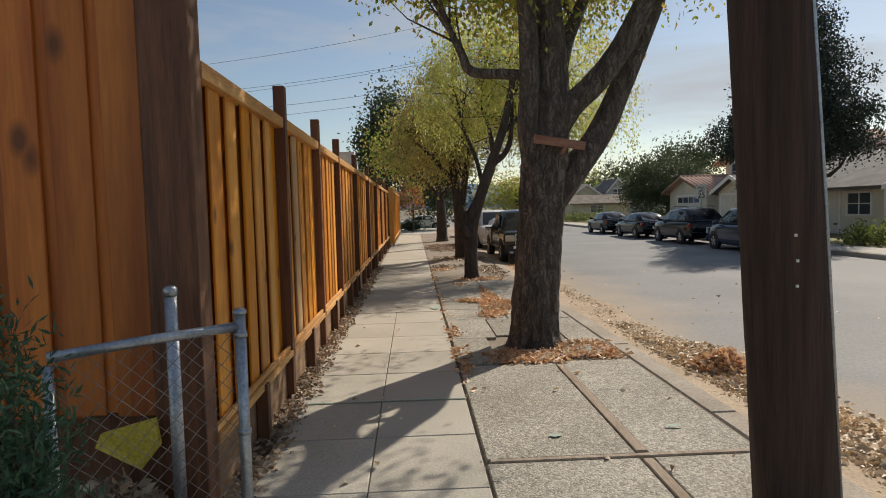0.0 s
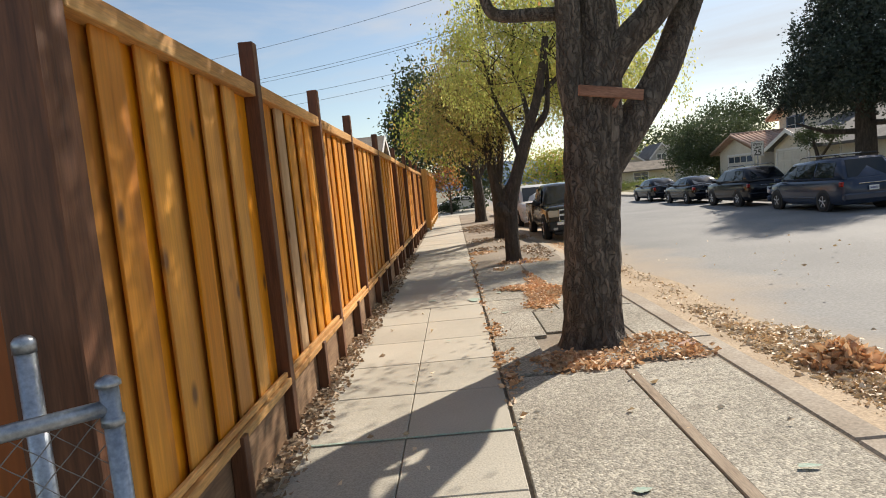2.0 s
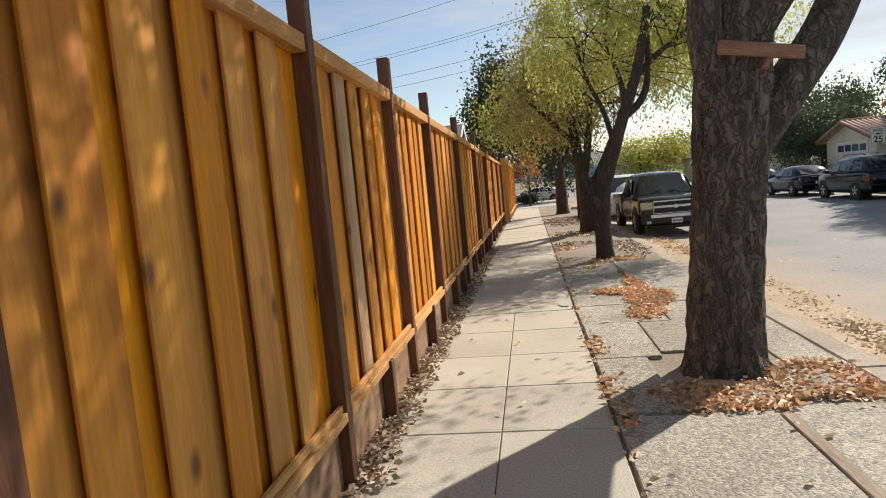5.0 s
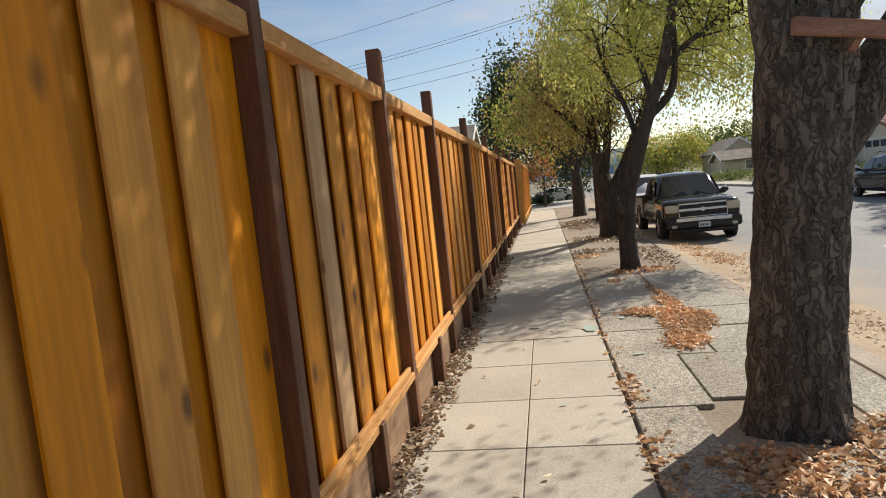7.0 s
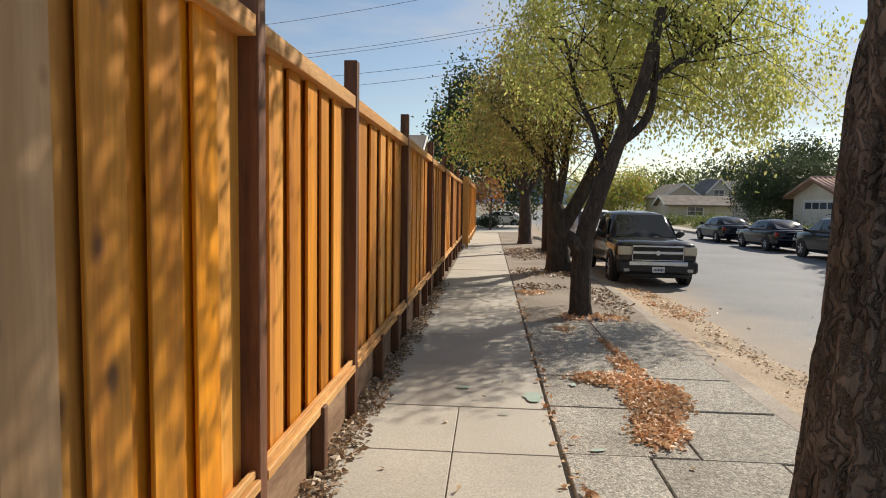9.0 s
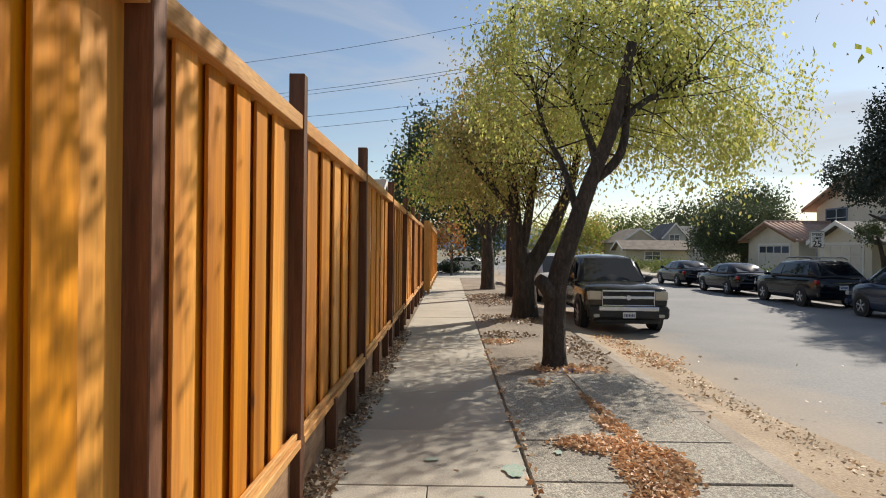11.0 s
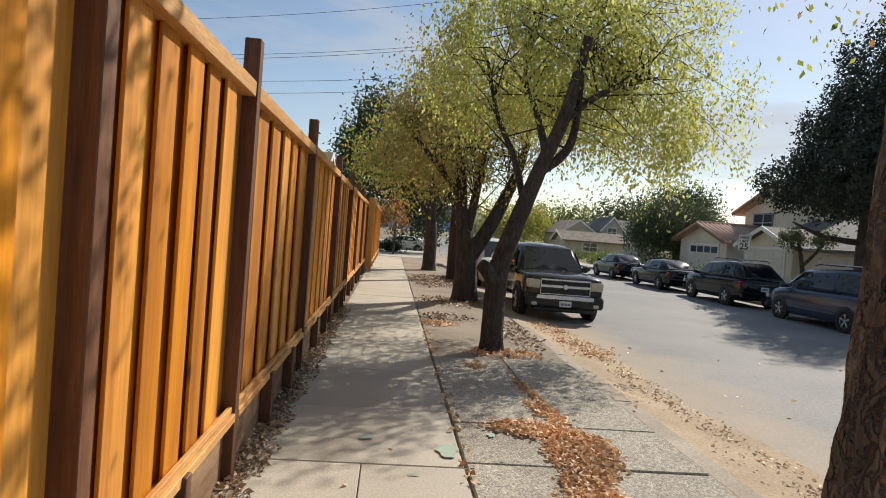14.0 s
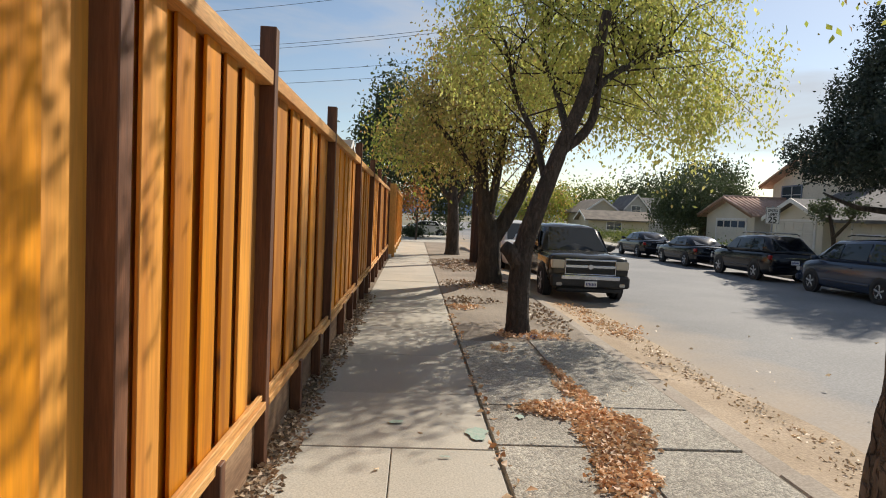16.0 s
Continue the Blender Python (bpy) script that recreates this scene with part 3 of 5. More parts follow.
for a, b in spans:
    a, b = a + (0.09 if a < 2 else 0.045), b - 0.045
    top = 2.27 + frng.uniform(-0.01, 0.01)
    put("top_rail", box("top_rail", FX - 0.052, FX + 0.042, a, b, top, top + 0.088, CEDAR_SHADE, 0.004), fence)
    put("bottom_rail", box("bottom_rail", FX - 0.04, FX + 0.052, a, b, 0.355, 0.405, CEDAR_SHADE, 0.004), fence)
    put("bottom_trim", box("bottom_trim", FX + 0.004, FX + 0.030, a, b, 0.41, 0.445, CEDAR_SHADE, 0.003), fence)
    put("kickboard", box("kickboard", FX - 0.045, FX - 0.012, a, b, -0.04, 0.35, KICK, 0.004), fence)
    for f in ((0.36, 0.72) if b - a > 2.4 else (0.5,)):
        put("stub", stub_me, fence, pose(FX + 0.032, a + (b - a) * f, 0.0))
    pitch = (b - a) / 6.1
    front = box("board", -0.008, 0.008, -pitch * 0.31, pitch * 0.31, 0, 1.90, CEDAR, 0.003)
    pale = box("board", -0.010, 0.010, -pitch * 0.31, pitch * 0.31, 0, 1.90, CEDAR_PALE, 0.003)
    edge = a
    for k in range(6):
        near, far_edge = a + pitch * (k + 0.62), a + pitch * (k + 1.24)
        if far_edge > b:
            near = b
        else:
            odd = 3.8 < a < 4 and k == 1
            put("board", pale if odd else front, fence, pose(FX - 0.012 + frng.uniform(-0.003, 0.003), near + pitch * 0.31, 0.395, 0, frng.uniform(-0.15, 0.15), frng.uniform(-1, 1)), "paler unstained board" if odd else "")
        lo, hi = max(edge - 0.03, a), min(near + 0.13, b + 0.08)
        put("board", box("board", -0.009, 0.009, -(hi - lo) / 2, (hi - lo) / 2, 0, 1.90, CEDAR, 0.003), fence, pose(FX - 0.047, (lo + hi) / 2, 0.395 + frng.uniform(-0.01, 0.01)))
        edge = far_edge
# paler, brighter stretch that stands a little nearer the sidewalk
far_fence = thing("wooden_fence", "bright orange board fence, farther along the sidewalk", "fence")
for i in range(6):
    put("post", box("post", -0.05, 0.05, -0.05, 0.05, -0.2, 2.55, CEDAR_BRIGHT, 0.005), far_fence, pose(-0.60, 26.1 + i * 2.4, 0))
ffme = box("board", -0.010, 0.010, -0.09, 0.09, 0.2, 2.42, CEDAR_BRIGHT, 0.003)
put("end_board", box("end_board", -0.85, -0.56, 26.02, 26.06, 0.1, 2.55, CEDAR_BRIGHT, 0.004), far_fence)
for i in range(60):
    put("board", ffme, far_fence, pose(-0.66 + (0.02 if i % 2 else 0), 26.3 + i * 0.2, 0, 0, 0, 0))
put("rail", box("rail", -0.645, -0.56, 26.1, 38.2, 2.36, 2.45, CEDAR_SHADE, 0.004), far_fence)
put("rail", box("rail", -0.64, -0.56, 26.1, 38.2, 0.22, 0.31, CEDAR_SHADE, 0.004), far_fence)

# ---------- the taller return fence at the corner ----------
ret = thing("wooden_fence", "tall reddish cedar fence panel turning away at the corner", "fence")
rme = box("board", -0.095, 0.095, -0.010, 0.010, 0.55, 3.0, CEDAR_RED, 0.003)
for k in range(14):
    put("board", rme, ret, pose(-1.14 - k * 0.25, 1.70, frng.uniform(-0.02, 0.02), 0, 0, frng.uniform(-0.6, 0.6)))
    put("board", rme, ret, pose(-1.265 - k * 0.25, 1.725, frng.uniform(-0.02, 0.02), 0, 0, 0))
put("rail", box("rail", -4.6, -1.02, 1.74, 1.78, 0.7, 0.79, STAIN, 0.004), ret)
put("rail", box("rail", -4.6, -1.02, 1.74, 1.78, 2.8, 2.89, STAIN, 0.004), ret)
put("post", box("post", -4.7, -4.6, 1.68, 1.78, -0.3, 3.1, STAIN, 0.004), ret)
put("kickboard", box("kickboard", -4.6, -1.02, 1.80, 1.84, -0.04, 0.6, STAIN, 0.004), ret)


# ---------- chain-link gate ----------
def chain_panel(p, q, z0, z1, parent):
    """Woven diamond wire between two uprights."""
    px, py = p
    dx, dy = q[0] - px, q[1] - py
    L = math.hypot(dx, dy)
    lists, h, step = [], z1 - z0, 0.078
    n = int((L + h) / step) + 1
    for sgn in (1, -1):
        for k in range(n):
            s0 = k * step - h
            a, b = max(s0, 0.0), min(s0 + h, L)
            if b - a < 0.01:
                continue
            za, zb = z0 + (a - s0), z0 + (b - s0)
            if sgn < 0:
                za, zb = z1 - (a - s0), z1 - (b - s0)
            m = max(2, int((b - a) / (step / 2)))
            pts = []
            for j in range(m + 1):
                t = a + (b - a) * j / m
                w = 0.004 * (1 if j % 2 else -1) * sgn
                pts.append((px + dx * t / L - dy / L * w, py + dy * t / L + dx / L * w, za + (zb - za) * j / m))
            lists.append(tube(pts, [0.0017] * len(pts), 4))
    V, F = join(lists)
    put("wire_mesh", mesh_of("wire_mesh", V, F, MESHWIRE, True), parent, None, "woven galvanised diamond mesh")


gate = thing("chain_link_gate", "galvanised chain-link gate standing ajar by the fence corner", "gate")
gp, ge = (-0.465, 1.20), (-1.06, 0.80)
V, F = tube([(*gp, -0.1), (*gp, 1.14)], [0.024, 0.024], 16)
put("upright", mesh_of("upright", V, F, GALV, True), gate)
V, F = tube([(*gp, 1.14), (*gp, 1.150), (*gp, 1.160), (*gp, 1.166)], [0.031, 0.031, 0.022, 0.008], 16)
put("cap", mesh_of("cap", V, F, GALV, True), gate, None, "rusty pressed steel cap")
V, F = tube([(*ge, -0.1), (*ge, 1.03)], [0.019, 0.019], 12)
put("upright", mesh_of("upright", V, F, GALV, True), gate)
V, F = tube([(*gp, 1.085), ((gp[0] + ge[0]) / 2, (gp[1] + ge[1]) / 2, 1.078), (*ge, 1.06)], [0.021] * 3, 14)
put("top_bar", mesh_of("top_bar", V, F, GALV, True), gate)
for z in (1.05, 0.62, 0.25):
    V, F = tube([(gp[0], gp[1], z - 0.012), (gp[0], gp[1], z + 0.012)], [0.029, 0.029], 14)
    put("clamp", mesh_of("clamp", V, F, GALV, True), gate)
chain_panel(gp, ge, 0.08, 1.075, gate)
gpost = thing("gate_post", "round galvanised steel post with a domed cap", "post")
V, F = tube([(-0.862, 1.478, -0.2), (-0.862, 1.478, 1.205)], [0.030, 0.030], 18)
put("pole", mesh_of("pole", V, F, GALV, True), gpost)
V, F = tube([(-0.862, 1.478, 1.19), (-0.862, 1.478, 1.225), (-0.862, 1.478, 1.238), (-0.862, 1.478, 1.243)], [0.033, 0.033, 0.022, 0.006], 18)
put("cap", mesh_of("cap", V, F, GALV, True), gpost)
tray = put("plastic_sheet", mesh_of("plastic_sheet", [(-0.18, 0, 0.05), (0.02, 0.03, -0.08), (0.13, 0, 0.05), (0.12, -0.02, 0.19), (-0.16, 0.02, 0.11), (-0.18, 0.03, 0.05), (0.02, 0.06, -0.08), (0.13, 0.03, 0.05), (0.12, 0.01, 0.19), (-0.16, 0.05, 0.11)],
           [(0, 1, 2, 3, 4), (9, 8, 7, 6, 5), (0, 5, 6, 1), (1, 6, 7, 2), (2, 7, 8, 3), (3, 8, 9, 4), (4, 9, 5, 0)], YELLOWPL), None, pose(-1.10, 1.53, 0.40))
tagged(tray, "crumpled yellow plastic sheet lying behind the gate", "plastic")

# ---------- utility pole beside the path ----------
pole = thing("utility_pole", "dark creosoted wooden utility pole", "utility pole")
pp, pr = spline([(2.25, 1.52, -0.3), (2.13, 1.52, 1.5), (1.93, 1.52, 4.5), (1.60, 1.5, 9.5)], [0.205, 0.195, 0.175, 0.14], 0.15)
V, F = tube(pp, pr, 40, 0.03, 3.0)
put("shaft", mesh_of("shaft", V, F, POLEWOOD, True), pole)
V, F = tube([(2.37, 1.38, 0.0), (2.27, 1.38, 1.5), (2.06, 1.40, 4.4), (1.74, 1.42, 9.0)], [0.010] * 4, 8)
put("conduit", mesh_of("conduit", V, F, GALV, True), pole, None, "thin grey ground wire moulding")
put("cleat", box("cleat", 2.00, 2.08, 1.315, 1.345, 2.50, 2.53, DIVIDER, 0.004), pole)
for z, x in ((1.28, 2.09), (1.16, 2.09), (1.40, 2.08)):
    put("staple", box("staple", x, x + 0.012, 1.318, 1.33, z, z + 0.014, TRIMWHITE, 0.002), pole)


# ---------- vehicles ----------
def paint(name, c, rough=0.3, metal=0.3):
    m = mat(name, c, tuple(v * 1.2 + 0.001 for v in c), rough, 0.8, bump=0.0, metal=metal)
    m.node_tree.nodes["Principled BSDF"].inputs["Specular IOR Level"].default_value = 0.5
    return m


def loft(stations, section):
    V, F = [], []
    for s in stations:
        half = section(*s)
        ring = half + [(-x, y, z) for x, y, z in reversed(half)]
        V += ring
    n = len(V) // len(stations)
    for i in range(len(stations) - 1):
        for k in range(n):
            k2 = (k + 1) % n
            F.append((i * n + k, i * n + k2, (i + 1) * n + k2, (i + 1) * n + k))
    F += [tuple(range(n))[::-1], tuple((len(stations) - 1) * n + k for k in range(n))]
    return V, F


def body_section(y, zb, zt, hw):
    h = zt - zb
    return [(hw * 0.80, y, zb), (hw * 0.95, y, zb + 0.06 * h), (hw * 0.985, y, zb + 0.22 * h), (hw, y, zb + 0.5 * h), (hw * 0.985, y, zb + 0.78 * h), (hw * 0.955, y, zb + 0.93 * h), (hw * 0.86, y, zt - 0.004), (hw * 0.5, y, zt + 0.02), (0, y, zt + 0.028)]


def cabin_section(y, z0, z1, w0, w1):
    return [(w0, y, z0), ((w0 + w1) / 2 + 0.015, y, (z0 + z1) / 2), (w1, y, z1 - 0.05 * min(1, (z1 - z0) * 2)), (w1 - 0.08, y, z1), (w1 * 0.5, y, z1 + 0.03), (0, y, z1 + 0.04)]


def slab_quad(name, pts, material, parent, out=0.008, thick=0.006, label=""):
    """A thin pane with its four corners given, standing proud of the body."""
    p = [Vector(q) for q in pts]
    nrm = (p[1] - p[0]).cross(p[3] - p[0]).normalized()
    c = sum(p, Vector()) / 4
    if nrm.dot(c - Vector((0, c.y * 0.6, 0.9))) < 0:
        nrm = -nrm
    V = [q + nrm * out for q in p] + [q + nrm * (out - thick - 0.01) for q in p]
    return put(name, mesh_of(name, V, [(0, 1, 2, 3), (7, 6, 5, 4), (0, 4, 5, 1), (1, 5, 6, 2), (2, 6, 7, 3), (3, 7, 4, 0)], material), parent, None, label)


def wheel(parent, x, y, r, w=0.22, side=1):
    prof = [(0.58 * r, 0.5), (0.93 * r, 0.5), (r, 0.36), (r, -0.36), (0.93 * r, -0.5), (0.58 * r, -0.5)]
    N, V, F = 24, [], []
    for k in range(N):
        a = 2 * math.pi * k / N
        V += [(t * w, rr * math.cos(a), rr * math.sin(a)) for rr, t in prof]
    for k in range(N):
        for j in range(6):
            F.append((k * 6 + j, k * 6 + (j + 1) % 6, ((k + 1) % N) * 6 + (j + 1) % 6, ((k + 1) % N) * 6 + j))
    wh = new("wheel")
    wh.parent = parent
    wh.matrix_basis = pose(x, y, r)
    put("tyre", mesh_of("tyre", V, F, TYRE, True), wh)
    V, F = join([tube([(side * w * 0.30, 0.10 * r * math.cos(a), 0.10 * r * math.sin(a)), (side * w * 0.42, 0.60 * r * math.cos(a), 0.60 * r * math.sin(a))], [0.035, 0.028], 6) for a in [2 * math.pi * k / 5 + 0.3 for k in range(5)]]
                + [tube([(side * w * 0.38, 0.60 * r * math.cos(a), 0.60 * r * math.sin(a)) for a in [2 * math.pi * k / 20 for k in range(21)]], [0.018] * 21, 6),
                   tube([(side * w * 0.2, 0, 0), (side * w * 0.45, 0, 0)], [0.05, 0.045], 10)])
    put("rim", mesh_of("rim", V, F, ALLOY, True), wh)
    V, F = tube([(-side * 0.02, 0, 0), (side * w * 0.15, 0, 0)], [0.57 * r, 0.57 * r], 20)
    put("brake_drum", mesh_of("brake_drum", V, F, BLACKPLASTIC), wh)
    return wh


def car(label, m, colour, lower, cabin, windows, wheels, r, W, rear_lights=True, plate=True, roof_rack=False, category="car", glass_ends=(True, True), name="car"):
    c = thing(name, label, category, None)
    V, F = loft(lower, body_section)
    put("body", mesh_of("body", V, F, colour, True), c)
    V, F = loft(cabin, cabin_section)
    put("cabin", mesh_of("cabin", V, F, colour, True), c)
    # side windows: (y0 low, y1 low, y0 top, y1 top) on the sloping cabin side
    def side_at(y, f):
        for a, b in zip(cabin[:-1], cabin[1:]):
            if a[0] >= y >= b[0]:
                t = (a[0] - y) / (a[0] - b[0] + 1e-9)
                z0, z1, w0, w1 = (a[k] + (b[k] - a[k]) * t for k in (1, 2, 3, 4))
                return Vector(((w0 + (w1 - w0) * f) + 0.012, y, z0 + (z1 - z0) * f))
        return Vector((cabin[1][3], y, cabin[1][1]))
    for a0, a1, b0, b1 in windows:
        q = [side_at(a0, 0.10), side_at(a1, 0.10), side_at(b1, 0.84), side_at(b0, 0.84)]
        zl = max(q[0].z, q[1].z)
        zt = min(q[2].z, q[3].z)
        q[0].z = q[1].z = min(zl, zt - 0.1)
        for s in (1, -1):
            slab_quad("side_window", [(s * p.x, p.y, p.z) for p in q], CARGLASS, c)
    a, b = cabin[0], cabin[1]
    if glass_ends[0]:
        slab_quad("windshield", [(-a[3] * 0.86, a[0] - 0.05, a[2] + 0.02), (a[3] * 0.86, a[0] - 0.05, a[2] + 0.02), (b[4] * 0.86, b[0] + 0.06, b[2] - 0.03), (-b[4] * 0.86, b[0] + 0.06, b[2] - 0.03)], CARGLASS, c, 0.03)
    a, b = cabin[-1], cabin[-2]
    if glass_ends[1]:
        slab_quad("rear_window", [(-a[3] * 0.84, a[0] + 0.03, a[2] + 0.02), (a[3] * 0.84, a[0] + 0.03, a[2] + 0.02), (b[4] * 0.82, b[0] - 0.04, b[2] - 0.06), (-b[4] * 0.82, b[0] - 0.04, b[2] - 0.06)], CARGLASS, c, 0.03)
    for y in wheels:
        for s in (1, -1):
            V, F = tube([(s * (W / 2 - 0.10), y, r + 0.02), (s * (W / 2 + 0.004), y, r + 0.02)], [r * 1.16, r * 1.16], 24)
            put("wheel_arch", mesh_of("wheel_arch", V, F, BLACKPLASTIC), c)
            wheel(c, s * (W / 2 - 0.085), y, r, 0.21, s)
    yb = lower[-1][0]
    yf = lower[0][0]
    zt = lower[-2][2]
    for s in (1, -1):
        put("door_handle", box("door_handle", s * W / 2 - 0.015, s * W / 2 + 0.02, -0.35, -0.17, zt - 0.2, zt - 0.165, colour, 0.008), c)
        V, F = tube([(s * (W / 2 - 0.06), cabin[0][0] - 0.45, cabin[0][1] + 0.10), (s * (W / 2 + 0.05), cabin[0][0] - 0.46, cabin[0][1] + 0.12), (s * (W / 2 + 0.17), cabin[0][0] - 0.48, cabin[0][1] + 0.13)], [0.04, 0.075, 0.06], 10)
        put("mirror", mesh_of("mirror", V, F, colour, True), c)
    for z in (lower[2][1] + 0.22,):
        for s in (1, -1):
            put("side_moulding", box("side_moulding", s * W / 2 - 0.012, s * W / 2 + 0.014, wheels[1] + r * 1.25, wheels[0] - r * 1.25, z, z + 0.05, colour, 0.008), c)
    if rear_lights:
        for s in (1, -1):
            put("tail_light", box("tail_light", min(s * W * 0.49, s * W * 0.30), max(s * W * 0.49, s * W * 0.30), yb + 0.02, yb + 0.20, zt - 0.26, zt - 0.10, REDLENS, 0.03), c)
        put("rear_bumper", box("rear_bumper", -W * 0.47, W * 0.47, yb - 0.06, yb + 0.12, 0.36, 0.60, colour, 0.05), c)
        pl_ = put("number_plate", box("number_plate", -0.155, 0.155, yb - 0.075, yb - 0.062, 0.66, 0.81, PLATE, 0.004), c)
        put("plate_marks", boxes("plate_marks", [(-0.12 + k * 0.036, -0.098 + k * 0.036, yb - 0.079, yb - 0.0755, 0.705, 0.765) for k in range(7)], PLATETXT), pl_)
        put("trim_strip", box("trim_strip", -W * 0.22, W * 0.22, yb - 0.03, yb + 0.02, 0.88, 0.91, CHROME, 0.006), c)
    put("front_bumper", box("front_bumper", -W * 0.44, W * 0.44, yf - 0.10, yf + 0.03, 0.28, 0.5, colour, 0.05), c)
    for s in (1, -1):
        put("headlight", box("headlight", min(s * W * 0.44, s * W * 0.28), max(s * W * 0.44, s * W * 0.28), yf - 0.22, yf - 0.02, 0.60, 0.74, CLEARLENS, 0.03), c)
    if roof_rack:
        zr = cabin[2][2] + 0.07
        for s in (1, -1):
            V, F = tube([(s * 0.62, cabin[1][0] - 0.3, zr - 0.02), (s * 0.62, cabin[1][0] - 0.5, zr + 0.03), (s * 0.62, cabin[-2][0] + 0.3, zr + 0.03), (s * 0.62, cabin[-2][0] + 0.1, zr - 0.03)], [0.018] * 4, 8)
            put("roof_rail", mesh_of("roof_rail", V, F, BLACKPLASTIC, True), c)
        for y in (0.0, -1.0):
            put("cross_bar", box("cross_bar", -0.66, 0.66, y - 0.03, y + 0.03, zr + 0.03, zr + 0.065, ALLOY, 0.01), c)
    c.matrix_basis = m @ Matrix.Scale(0.88, 4)
    return c


NAVY, BLACKP, SLATE, WHITEP = paint("blue_grey_paint", (0.030, 0.044, 0.078), 0.16, 0.0), paint("black_paint", (0.004, 0.005, 0.009), 0.16, 0.0), paint("grey_green_paint", (0.028, 0.028, 0.025), 0.16, 0.0), paint("white_paint", (0.60, 0.59, 0.57), 0.35, 0.0)
ZR = ROAD_Z
car("dark blue-grey minivan with a roof rack, parked at the kerb", pose(12.10, 19.75, ZR), NAVY,
    [(2.50, 0.36, 0.66, 0.66), (2.38, 0.25, 0.84, 0.84), (1.9, 0.22, 0.98, 0.95), (1.2, 0.20, 1.06, 0.985), (-2.0, 0.20, 1.10, 0.985), (-2.42, 0.25, 1.08, 0.95), (-2.54, 0.38, 1.04, 0.90)],
    [(1.72, 0.98, 1.02, 0.84, 0.80), (0.72, 1.04, 1.66, 0.94, 0.72), (-0.8, 1.06, 1.74, 0.95, 0.74), (-2.05, 1.06, 1.71, 0.94, 0.72), (-2.50, 1.04, 1.08, 0.88, 0.84)],
    [(1.25, 0.30, 0.72, 0.28), (0.22, -0.88, 0.20, -0.88), (-0.98, -2.05, -0.98, -1.95)], (1.50, -1.50), 0.335, 1.97, True, True, True, "minivan", name="minivan")
car("black sport utility wagon parked behind the minivan", pose(12.10, 25.35, ZR), BLACKP,
    [(2.36, 0.40, 0.72, 0.62), (2.24, 0.28, 0.90, 0.80), (1.8, 0.25, 1.0, 0.90), (1.1, 0.24, 1.06, 0.92), (-1.8, 0.24, 1.10, 0.92), (-2.26, 0.3, 1.08, 0.88), (-2.38, 0.42, 1.0, 0.82)],
    [(1.35, 1.0, 1.04, 0.80, 0.76), (0.45, 1.06, 1.60, 0.89, 0.66), (-0.8, 1.08, 1.66, 0.89, 0.68), (-1.7, 1.08, 1.62, 0.88, 0.66), (-2.34, 1.04, 1.12, 0.82, 0.76)],
    [(0.95, 0.05, 0.42, 0.03), (-0.03, -0.95, -0.03, -0.95), (-1.02, -1.8, -1.02, -1.6)], (1.36, -1.36), 0.35, 1.84, True, True, True, "suv", name="suv")
SED_L = [(2.40, 0.36, 0.62, 0.62), (2.28, 0.25, 0.76, 0.80), (1.8, 0.22, 0.86, 0.90), (1.0, 0.20, 0.93, 0.91), (-1.4, 0.20, 0.97, 0.91), (-2.2, 0.25, 0.98, 0.87), (-2.40, 0.38, 0.92, 0.78)]
SED_C = [(1.25, 0.90, 0.93, 0.78, 0.74), (0.35, 0.94, 1.37, 0.86, 0.62), (-0.5, 0.95, 1.41, 0.86, 0.63), (-1.1, 0.96, 1.36, 0.85, 0.60), (-1.95, 0.96, 0.99, 0.78, 0.72)]
for y, lb in ((30.6, "dark blue sedan parked at the far kerb"), (36.2, "black sedan with pale roof glare at the kerb")):
    car(lb, pose(12.05, y, ZR), BLACKP, SED_L, SED_C, [(0.85, -0.10, 0.32, -0.12), (-0.2, -1.25, -0.2, -1.0)], (1.38, -1.38), 0.325, 1.82)
# white van and a dark car behind the pickup
car("white van parked behind the pickup truck", pose(3.75, 25.6, ZR, 0, 0, 180), WHITEP,
    [(2.40, 0.40, 0.80, 0.70), (2.28, 0.28, 0.98, 0.86), (1.8, 0.25, 1.1, 0.95), (1.1, 0.24, 1.15, 0.96), (-2.2, 0.24, 1.15, 0.96), (-2.45, 0.35, 1.1, 0.92)],
    [(1.75, 1.06, 1.10, 0.84, 0.80), (0.9, 1.10, 1.72, 0.92, 0.76), (-0.8, 1.12, 1.78, 0.93, 0.78), (-2.1, 1.12, 1.76, 0.93, 0.78), (-2.40, 1.08, 1.12, 0.88, 0.84)],
    [(1.35, 0.35, 0.88, 0.33), (0.25, -0.9, 0.23, -0.9)], (1.5, -1.5), 0.35, 1.93, True, category="van", name="van")
car("dark car parked far along the kerb", pose(3.75, 33.5, ZR, 0, 0, 180), BLACKP, SED_L, SED_C, [(0.85, -0.10, 0.32, -0.12), (-0.2, -1.25, -0.2, -1.0)], (1.38, -1.38), 0.325, 1.82)
car("pale car on the cross street beyond the sidewalk", pose(0.9, 52, -0.2, 0, 0, 90), WHITEP, SED_L, SED_C, [(0.85, -0.10, 0.32, -0.12), (-0.2, -1.25, -0.2, -1.0)], (1.38, -1.38), 0.325, 1.82)

